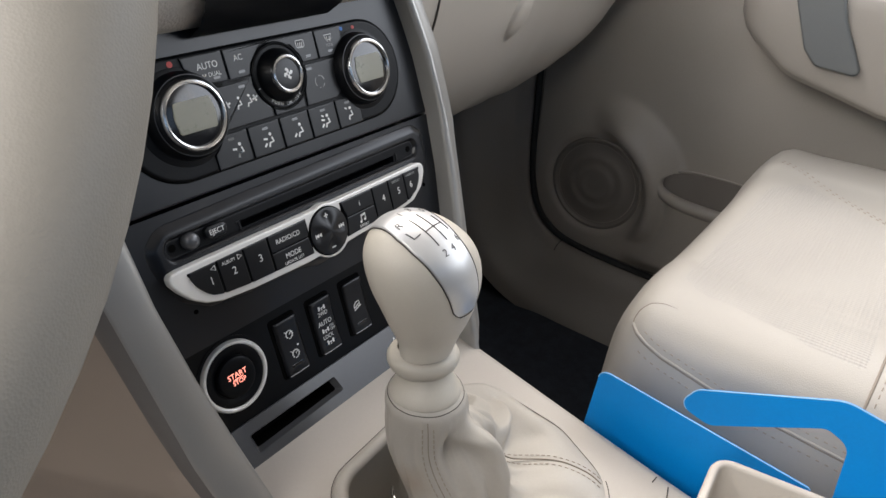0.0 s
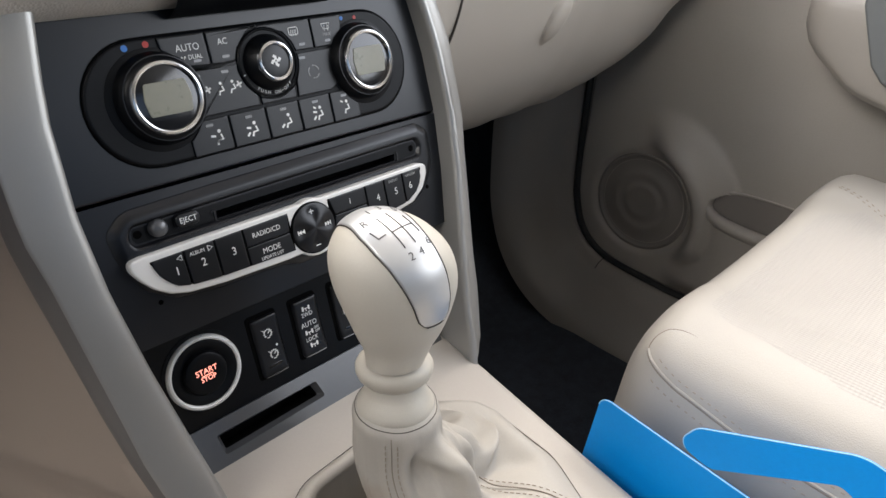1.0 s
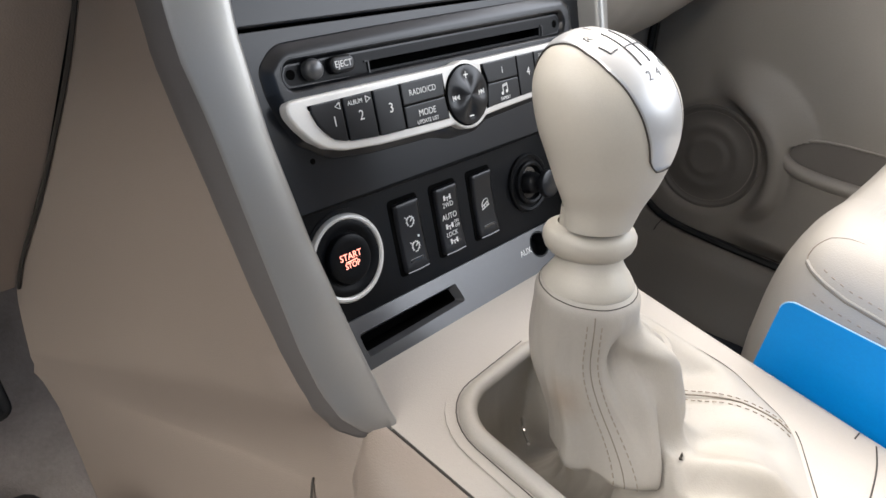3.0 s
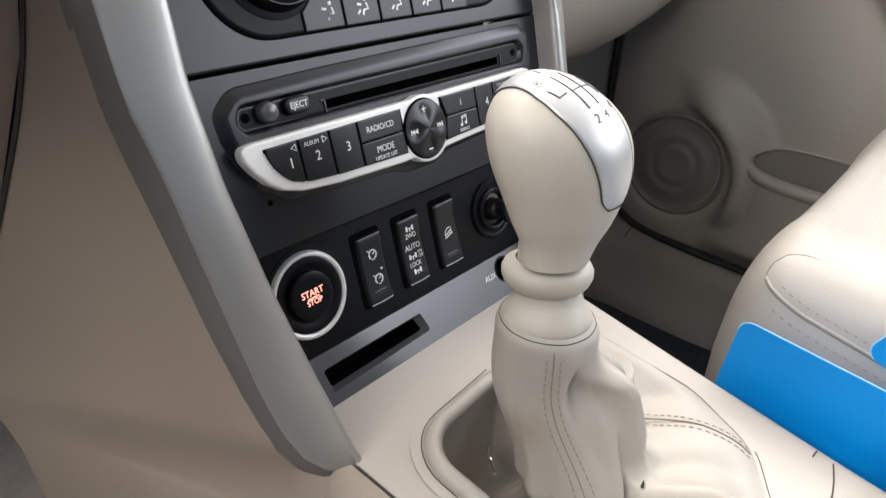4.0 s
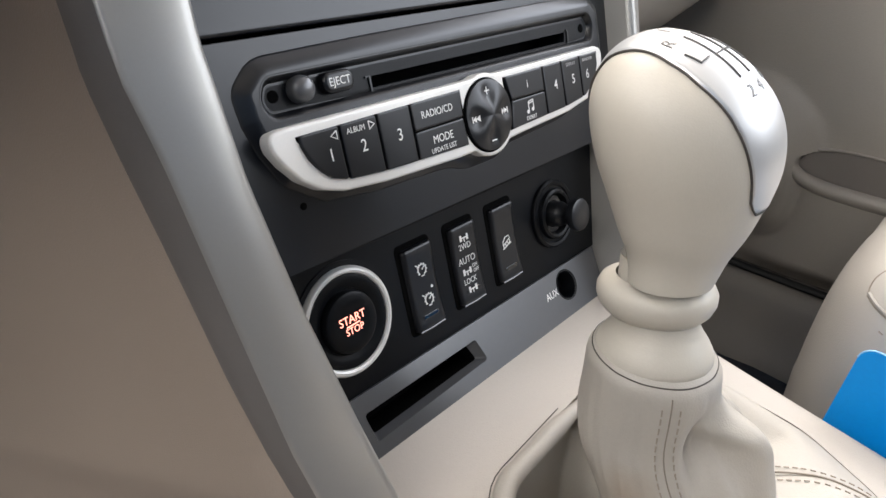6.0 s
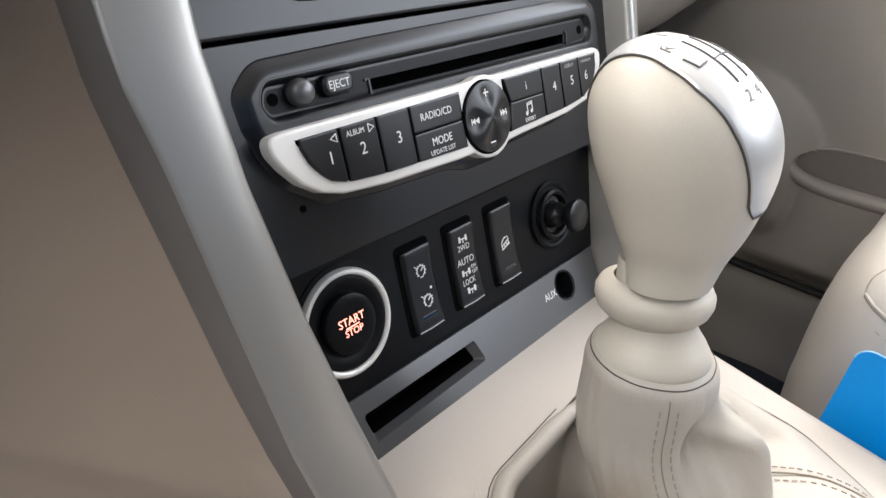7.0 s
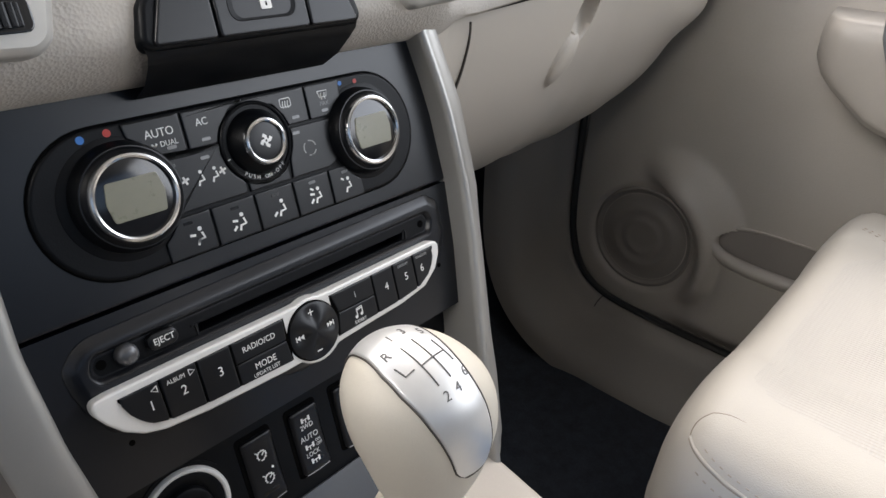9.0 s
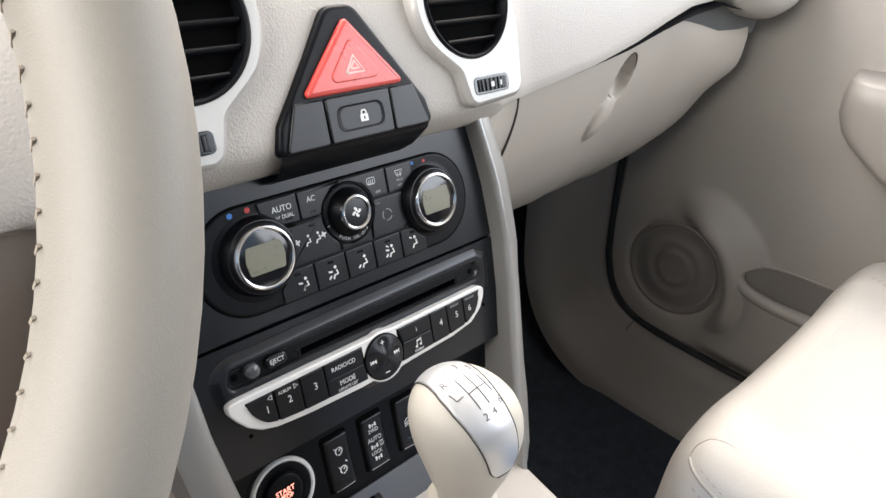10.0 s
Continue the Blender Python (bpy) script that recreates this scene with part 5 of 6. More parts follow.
def gaiter_profile(t):
    """The gaiter's line from the collar down and out to its rim, in the direction t."""
    ox, oy = -0.0200, -0.0965
    reach = rim_reach(ox, oy, t)
    deg = math.degrees(t) % 360
    wd = bump_at(deg, 155, 93, 13)
    wb = 1 - wd if 200 < deg < 300 else bump_at(deg, 308, 38, 24)
    ws = max(0.0, 1 - wd - wb)
    tot = wd + wb + ws
    zr = con_z(oy + reach * math.sin(t))
    nz = lambda f, k: noise.noise((math.cos(t) * f, math.sin(t) * f, k))
    crease = 0.0004 * math.cos(6 * t + 0.6) + 0.0011 * nz(1.8, 3)
    pleat = 0.0004 * math.cos(15 * t + 2.0 * nz(1.5, 9)) * (0.4 + 0.6 * abs(nz(2.2, 5)) * 2)
    foot = lerp([(0, 0.0), (60, -0.001), (117, 0.0), (165, 0.003), (186, 0.0065), (200, 0.0052), (213, 0.0060), (240, 0.0120), (256, 0.0150), (275, 0.012), (300, 0.006), (360, 0.0)], deg)
    deep = [(0.0200, -0.0562), (0.0230, -0.0606), (0.0230, -0.0700), (0.0236, -0.086), (0.0248 + 0.12 * foot, -0.100), (0.0258 + 0.38 * foot, -0.113), (0.0264 + 0.72 * foot, -0.126), (0.0264 + foot, -0.1375), (0.0205 + 0.7 * foot, -0.1420), (0.0190, -0.170), (reach * 0.80, -0.188), (reach * 0.965, -0.160), (reach, zr + 0.001)]
    bag = [(0.0200, -0.0562), (0.0230, -0.0606), (0.0230, -0.0690), (0.0226, -0.0750), (0.0232, -0.0805), (0.0240, -0.0870), (0.0232, -0.0980), (0.0252, -0.112), (0.0300, -0.1225), (0.0440, -0.1285), (0.72 * reach, -0.1290), (0.90 * reach, zr + 0.0065), (reach, zr + 0.001)]
    sheet = [(0.0200, -0.0562), (0.0230, -0.0606), (0.0232, -0.0700), (0.0240, -0.080), (0.0275, -0.088), (0.0340, -0.096), (0.040, -0.104), (0.047, -0.112), (0.056, -0.117), (0.5 * (0.058 + reach), -0.120), (0.88 * reach, zr + 0.006), (0.97 * reach, zr + 0.0055), (1.03 * reach, zr + 0.0015)]
    # sharp folds that wind down the leather: direction, turn per ring, height, half-width in degrees
    folds = ((284, 3.0, 0.0016, 15), (318, 6.5, 0.0030, 13), (346, -4.0, 0.0034, 13), (12, -3.0, 0.0036, 12), (36, -2.0, 0.0026, 11), (186, -1.5, 0.0010, 14))
    # hollows and swellings: direction, height, half-widths, depth
    puckers = ((260, -0.0870, 14, 0.0070, -0.0080), (288, -0.0810, 17, 0.0080, 0.0078), (284, -0.1040, 18, 0.018, 0.0070), (280, -0.1220, 16, 0.010, 0.0045), (246, -0.0700, 18, 0.0035, 0.0010), (214, -0.0720, 20, 0.0040, 0.0010), (236, -0.0760, 16, 0.0060, -0.0012), (204, -0.1000, 24, 0.018, 0.0013), (232, -0.1160, 20, 0.016, -0.0018), (180, -0.0920, 16, 0.012, -0.0012), (250, -0.1240, 14, 0.010, 0.0016))
    pts = []
    for k, (a, b, c) in enumerate(zip(deep, bag, sheet)):
        ridge = 0.0
        for d0, turn, amp, half in folds:
            off = (deg - d0 - turn * (k - 3) + 180) % 360 - 180
            ridge += amp * (max(0.0, 1 - abs(off) / half) ** 1.4 - 0.7 * max(0.0, 1 - abs(off - 1.3 * half) / half))
        r = (wd * a[0] + wb * b[0] + ws * c[0]) / tot
        z = (wd * a[1] + wb * b[1] + ws * c[1]) / tot
        w = min(1.0, k / 4) * min(1.0, (12 - k) / 3)
        for d0, z0, half, tall, amp in puckers:
            off = (deg - d0 + 180) % 360 - 180
            r += amp * math.exp(-(off / half) ** 2 - ((z - z0) / tall) ** 2)
        high = math.exp(-((k - 3) / 1.4) ** 2)
        pts.append((r + w * (ridge * (k > 1) + crease * 1.2 + 0.0014 * nz(2.6, k * 0.35) + 0.0006 * nz(6.5, 3 + k * 0.8)) + high * pleat * 0.8, z + w * (0.8 * ridge * (k > 5) * (1 - wd) + 0.0018 * nz(3.1, 7 + k * 0.3) + 0.0020 * ws * math.cos(4 * t) * (k > 6))))
    return ox, oy, pts


# creases over the flat leather: line, height, half-width
CREASES = (([(-0.020, -0.152), (-0.008, -0.164), (0.001, -0.172), (0.011, -0.189), (0.014, -0.200)], 0.0050, 0.0060),
           ([(-0.022, -0.166), (-0.010, -0.178), (-0.002, -0.195)], -0.0050, 0.0065),
           ([(-0.050, -0.146), (-0.040, -0.156), (-0.040, -0.172), (-0.036, -0.190)], 0.0060, 0.0050),
           ([(0.004, -0.150), (0.018, -0.160), (0.030, -0.178)], -0.0028, 0.0070),
           ([(0.040, -0.101), (0.054, -0.105), (0.066, -0.106)], 0.0014, 0.0065),
           ([(0.026, -0.112), (0.044, -0.122), (0.058, -0.132)], -0.0022, 0.0065))


def crease_lift(x, y):
    """How far the creases raise the flat leather at a place."""
    lift = 0.0
    for line, high, half in CREASES:
        best = 1.0
        for (ax, ay), (bx, by) in zip(line, line[1:]):
            ex, ey = bx - ax, by - ay
            f = max(0.0, min(1.0, ((x - ax) * ex + (y - ay) * ey) / (ex * ex + ey * ey)))
            best = min(best, math.hypot(x - ax - f * ex, y - ay - f * ey))
        lift += high * math.exp(-(best / half) ** 2)
    return lift


def gaiter_section(t):
    ox, oy, pts = gaiter_profile(t)
    out = []
    for i, (r, z) in enumerate(spline(pts, 4)):
        # the sleeve hangs a little to the rear of the lever
        k = i / 4
        w = max(0.0, min(1.0, (k - 2.5) / 4.5)) * max(0.0, min(1.0, (10.5 - k) / 2))
        w = w * w * (3 - 2 * w)
        v = max(0.0, 1 - k / 4)
        x, y = ox + r * math.cos(t) + 0.0090 * w + 0.0009 * v, oy + r * math.sin(t) - 0.0175 * w + 0.0018 * v
        flat = max(0.0, min(1.0, (k - 7.5) / 1.5)) * max(0.0, min(1.0, (11.8 - k) / 1.2))
        out.append((x, y, z + (flat * crease_lift(x, y) if flat else 0.0)))
    return out


def build_gaiter(g):
    n = 216
    cols = [gaiter_section(2 * math.pi * i / n) for i in range(n)]
    rings = [[cols[i][k] for i in range(n)] for k in range(len(cols[0]))]
    bm = bmesh.new()
    loops(bm, rings, True)
    part("gaiter", bm, LEATHER, g, "creased beige leather gaiter with a small tear", 80)
    o = dense(inset(ccw(RIM), 2.0), 3.0)
    around = sorted((p for p in o if p[0] < 24), key=lambda p: math.atan2(p[1] + 135, p[0] - 24) % (2 * math.pi))
    around = spline([around[i] for i in range(0, len(around), 2)], 3)
    fat = [min(1.0, 0.25 + 6.0 * min(i, len(around) - 1 - i) / len(around)) for i in range(len(around))]
    lip = [CON @ Vector((x * MM, y * MM, 0.0012 - 0.004 * (1 - k))) for (x, y), k in zip(around, fat)]
    part("gaiter_rim", tube(lip, 0.0046, 12, taper=fat), LEATHER, g, "padded leather rim")

    def stitches(name, path, gap=0.0034, lift=0.0005):
        """A row of short threads along a line on the leather."""
        bm = bmesh.new()
        acc = 0.0
        for a, b in zip(path, path[1:]):
            a, b = Vector(a), Vector(b)
            step = (b - a).length
            acc += step
            if acc > gap:
                acc = 0.0
                d = (b - a).normalized() * 0.0011
                tube([b - d, b + d], 0.00028, 5, bm)
        tagged(part(name, bm, THREAD, g), "row of beige stitches", kind="stuff")

    def line_on(t0, t1, k0, k1, off=0.0, n=160, out=0.0004):
        """A line on the leather from direction t0 to t1 between two heights of the section."""
        res = []
        for i in range(n + 1):
            f = i / n
            t = t0 + (t1 - t0) * f
            sec = gaiter_section(t + off)
            x = k0 + (k1 - k0) * f
            k = min(len(sec) - 2, int(x))
            p = Vector(sec[k]).lerp(Vector(sec[k + 1]), x - k)
            res.append(p + Vector((math.cos(t), math.sin(t), 0.6)).normalized() * out)
        return res

    a0, a1 = radians(222), radians(227)
    part("seam", tube(line_on(a0, a1, 4, 30, n=60, out=-0.0001), 0.00028, 5), LEATHER_SEAM, g)
    stitches("stitching", line_on(a0, a1, 5, 30, 0.13))
    stitches("stitching", line_on(a0, a1, 5, 30, -0.13))
    def across(pts, side):
        """A line over the flat part of the leather, sunk onto it."""
        res = []
        for x, y in spline(pts, 24):
            x, y = x + side * 0.88, y + side * 0.47
            t = math.atan2(y + 0.0965, x + 0.0200)
            sec = gaiter_section(t)
            want = math.hypot(x + 0.0200, y + 0.0965)
            rad = [math.hypot(p[0] + 0.0200, p[1] + 0.0965) for p in sec]
            k = max([i for i in range(len(sec) - 1) if rad[i] <= want] or [0])
            f = (want - rad[k]) / max(1e-6, rad[k + 1] - rad[k])
            res.append(Vector((x, y, sec[k][2] + (sec[k + 1][2] - sec[k][2]) * min(1.0, f) + 0.0003)))
        return res

    run = [(0.022, -0.1240), (0.0310, -0.1340), (0.0440, -0.1500), (0.0525, -0.1670), (0.0560, -0.1810)]
    part("seam", tube(across(run, 0), 0.00045, 5), LEATHER_SEAM, g)
    stitches("stitching", across(run, 0.0042))
    stitches("stitching", across(run, -0.0042))
    # rolled upper hem
    part("gaiter_hem", tube([gaiter_section(2 * math.pi * i / 90)[2] for i in range(90)], 0.00027, 5, close=True), SEAM, g, "dark joint under the collar")
    # small spring clip in the hollow
    clip = spline([(-0.030, -0.080, -0.149), (-0.0225, -0.0738, -0.1525), (-0.0255, -0.0785, -0.1570), (-0.035, -0.088, -0.1515)], 5)
    part("clip", tube(clip, 0.0008, 6), CHROME, g, "small bright metal clip")
    # the small tear
    p = Vector(gaiter_section(radians(265.5))[34]) + Vector((-0.0016, -0.0020, 0.0012))
    bm = bmesh.new()
    tube([p + Vector((-0.0014, -0.0004, 0.0012)), p + Vector((-0.0004, -0.0006, 0.0004)), p + Vector((0.0012, 0.0, 0.0002))], 0.0009, 6, bm, taper=[0.3, 1, 0.3])
    tube([p + Vector((-0.0002, -0.0004, 0.0040)), p + Vector((0.0, -0.0005, 0.0018)), p + Vector((0.0002, -0.0006, -0.0004))], 0.0006, 6, bm, taper=[0.2, 1, 0.8])
    flap = tube([p + Vector((0.0004, -0.0014, -0.0008)), p + Vector((0.0016, -0.0010, -0.0004)), p + Vector((0.0026, -0.0002, 0.0012))], 0.0007, 6, taper=[0.8, 1, 0.3])
    part("torn_edge", flap, SEAT_LEATHER, g, "pale frayed edge of the tear")
    part("tear", bm, SEAM, g, "small dark tear")


build_gear_lever()


# ---- steering wheel ----
def build_steering_wheel():
    m = pose(-0.347, -0.103, 0.246, 90 - 26.4)
    w = thing("steering_wheel", "grey-beige leather steering wheel rim with stitching", "steering wheel", m)
    R0, r0 = 0.1784, 0.0157
    bm = bmesh.new()
    rings = []
    for i in range(97):
        t = 2 * math.pi * i / 96
        rings.append([((R0 + r0 * math.cos(a)) * math.cos(t), (R0 + r0 * math.cos(a)) * math.sin(t), 1.12 * r0 * math.sin(a)) for a in [2 * math.pi * j / 20 for j in range(20)]])
    loops(bm, rings, True)
    part("rim", bm, WHEEL_LEATHER, w, "", 80)
    bm = bmesh.new()
    for i in range(150):
        t = 2 * math.pi * i / 150
        a, b = R0 - r0 + 0.0004, R0 - r0 * 0.9
        tube([(a * math.cos(t), a * math.sin(t), -0.003), ((a - 0.0006) * math.cos(t + 0.008), (a - 0.0006) * math.sin(t + 0.008), 0.003)], 0.0005, 4, bm)
    tagged(part("stitching", bm, THREAD, w), "row of beige stitches", kind="stuff")
    bm = lathe([(0.01, -46), (60, -44), (64, -38), (62, -20), (50, -14), (0.01, -12)], n=48)
    part("hub", bm, WHEEL_LEATHER, w)
    for a in (175, 262, 278, 5):
        c, s = math.cos(radians(a)), math.sin(radians(a))
        part("spoke", tube([(0.05 * c, 0.05 * s, -0.03), (0.11 * c, 0.11 * s, -0.018), (0.172 * c, 0.172 * s, 0.0)], 0.011, 10), SILVER_TRIM, w)
    part("column", lathe([(40, -46), (48, -120), (52, -160), (0.01, -160)], n=32), BLACK_SOFT, w)
    return w


build_steering_wheel()


# ---- passenger seat ----
def seat_section(y):
    """The cushion's cross-section at y, from the near foot over the top to the far foot."""
    d = max(0.0, min(1.0, (y + 0.155) / 0.048))
    drop = 1 - math.sqrt(max(0.0, 1 - d * d))
    rise = lerp([(-0.62, -0.113), (-0.40, -0.100), (-0.25, -0.102), (-0.17, -0.1045), (-0.150, -0.1035), (-0.140, -0.1042), (-0.130, -0.1085), (-0.123, -0.1160), (-0.117, -0.1260), (-0.112, -0.1380), (-0.109, -0.1500), (-0.107, -0.1700)], y)
    x0, x1 = 0.184 + 0.060 * drop, 0.690 - 0.04 * drop
    pts = [(x0 + 0.02, -0.30), (x0 + 0.004, -0.26), (x0 - 0.004, -0.20), (x0 - 0.003, rise - 0.050), (x0 + 0.004, rise - 0.018), (x0 + 0.014, rise - 0.004), (x0 + 0.030, rise + 0.004), (x0 + 0.060, rise + 0.009), (x0 + 0.10, rise + 0.006), (x0 + 0.135, rise + 0.001),
           (0.44, rise - 0.001), (x1 - 0.135, rise + 0.001), (x1 - 0.10, rise + 0.008), (x1 - 0.05, rise + 0.008), (x1 - 0.018, rise - 0.004), (x1, rise - 0.05), (x1, -0.20), (x1 - 0.02, -0.30)]
    return [(x, y, max(z, -0.32)) for x, z in pts]


def seat_point(x, y, lift=0.0):
    """A place on the cushion's upper side."""
    sec = spline(seat_section(y), 6)[14:-14]
    return (x, y, lerp([(p[0], p[2]) for p in sec], x) + lift)


def build_seat():
    s = thing("passenger_seat", "cream leather passenger seat cushion with stitched bolsters", "car seat")
    ys = [-0.1070, -0.1076, -0.109, -0.1105, -0.112, -0.1145, -0.117, -0.120, -0.123, -0.1265, -0.130, -0.135, -0.140, -0.146, -0.154, -0.172, -0.20, -0.24, -0.30, -0.38, -0.50, -0.62]
    rows = [spline(seat_section(y), 4) for y in ys]
    bm = skin(rows)
    bm.faces.new([bm.verts.new(p) for p in rows[0]])
    part("cushion", bm, SEAT_LEATHER, s, "", 70)

    def stitched(path, side, gap=0.0055):
        """Short threads on both sides of a seam."""
        bm = bmesh.new()
        acc = 0.0
        for a, b in zip(path, path[1:]):
            a, b = Vector(a), Vector(b)
            acc += (b - a).length
            if acc > gap:
                acc = 0.0
                d = (b - a).normalized()
                o = d.cross(Vector((0, 0, 1))).normalized()
                for k in side:
                    q = b + o * k
                    q.z = seat_point(q.x, q.y)[2] + 0.0002
                    tube([q - d * 0.0016, q + d * 0.0016], 0.00042, 5, bm)
        tagged(part("stitching", bm, THREAD, s), "rows of beige stitches", kind="stuff")

    # seam along the near bolster's side, with an arc that closes its front end
    def on_side(y, z):
        """A place on the near side of the cushion at a height."""
        sec = spline(seat_section(y), 6)[6:48]
        z = min(z, max(p[2] for p in sec) - 0.001)
        return (lerp([(p[2], p[0]) for p in sec if p[0] < 0.25], z) - 0.0002, y, z)

    def side_z(y):
        return lerp([(-0.125, -0.113), (-0.140, -0.119), (-0.165, -0.127), (-0.190, -0.131), (-0.220, -0.136), (-0.30, -0.140), (-0.50, -0.146)], y)

    lines = [[on_side(-0.134 - 0.36 * i / 120, side_z(-0.134 - 0.36 * i / 120) + up) for i in range(121)] for up in (0.0, 0.0070, -0.0085)]
    part("seam", tube(lines[0], 0.0007, 6), LEATHER_SEAM, s, "pressed seam along the bolster")
    part("piping", tube([(p[0] + 0.0004, p[1], p[2] + 0.0016) for p in lines[0]], 0.0011, 6), SEAT_LEATHER, s, "raised leather piping")
    for path in lines[1:]:
        bm = bmesh.new()
        for a, b in list(zip(path, path[1:]))[4::2]:
            a, b = Vector(a), Vector(b)
            tube([a.lerp(b, 0.1), a.lerp(b, 0.9)], 0.00048, 5, bm)
        tagged(part("stitching", bm, THREAD, s), "row of beige stitches", kind="stuff")
    arcline = [lines[0][0]] + [seat_point(x, y, 0.0000) for x, y in spline([(0.2025, -0.1330), (0.2080, -0.1340), (0.2140, -0.1400), (0.2170, -0.1500), (0.2175, -0.160)], 8)]
    part("seam", tube(arcline, 0.0005, 6, taper=[1 - 0.85 * i / (len(arcline) - 1) for i in range(len(arcline))]), LEATHER_SEAM, s)
    cross = [seat_point(x, -0.297 - 0.004 * math.sin((x - 0.19) * 9), 0.0) for x in [0.196 + 0.36 * i / 50 for i in range(51)]]
    part("seam", tube(cross, 0.0010, 6), LEATHER_SEAM, s)
    stitched(cross, (0.005,))
    far = [seat_point(x, y, 0.0) for x, y in spline([(0.596, -0.138), (0.580, -0.177), (0.546, -0.222), (0.518, -0.262), (0.500, -0.295)], 12)]
    stitched(far, (0.0, 0.004))
    # perforated middle of the cushion
    rows = []
    for i in range(25):
        f = i / 24
        y = -0.145 - 0.148 * f
        x0 = lerp([(-0.145, 0.262), (-0.165, 0.240), (-0.20, 0.236), (-0.235, 0.230), (-0.29, 0.222)], y)
        x1 = lerp([(-0.145, 0.520), (-0.177, 0.566), (-0.225, 0.536), (-0.268, 0.506), (-0.29, 0.494)], y)
        rows.append([seat_point(x0 + (x1 - x0) * j / 30, y, 0.0003 if 0 < i < 24 and 0 < j < 30 else -0.0003) for j in range(31)])
    part("centre_panel", skin(rows), SEAT_INSERT, s, "perforated cream leather panel", 70)
    part("base", slab(0.22, 0.66, -0.62, -0.16, FLOOR, -0.29), BLACK_SOFT, s, "black seat base")
    return s


build_seat()


# ---- passenger door and sill ----
SPEAKER = (0.150, -0.276)


def door_x(y, z):
    """How far out the door trim lies."""
    x = 0.742 + 0.02 * max(0, z) / 0.2
    rr = math.hypot(y - SPEAKER[0], z - SPEAKER[1])
    step = lambda v, w: 1 / (1 + math.exp(max(-40, min(40, -v / w))))
    ang = math.degrees(math.atan2(z - SPEAKER[1], SPEAKER[0] - y))
    # hood that stands out behind and above the speaker and falls away outwards
    f = max(0.0, min(1.0, (0.168 - rr) / 0.052))
    f = f * f * (3 - 2 * f)
    hood = 0.037 * f * step(rr - 0.0985, 0.0030) * bump_at(ang, 24, 34, 44)
    rear = step(rr - 0.120, 0.014) * step(0.085 - y, 0.018)
    low = max(0.0, min(1.0, (-0.206 - z) / 0.036))
    low = low * low * (3 - 2 * low)
    pocket = 0.040 * rear * low * step(0.05 - y + 0.3 * max(0, -0.26 - z), 0.010)
    foot = max(0.0, min(1.0, (z + 0.400 + 0.05 * max(0.0, y)) / 0.045))
    x -= max(hood, pocket * foot * foot * (3 - 2 * foot))
    x += 0.009 * step(0.0840 - rr, 0.0022)
    return x


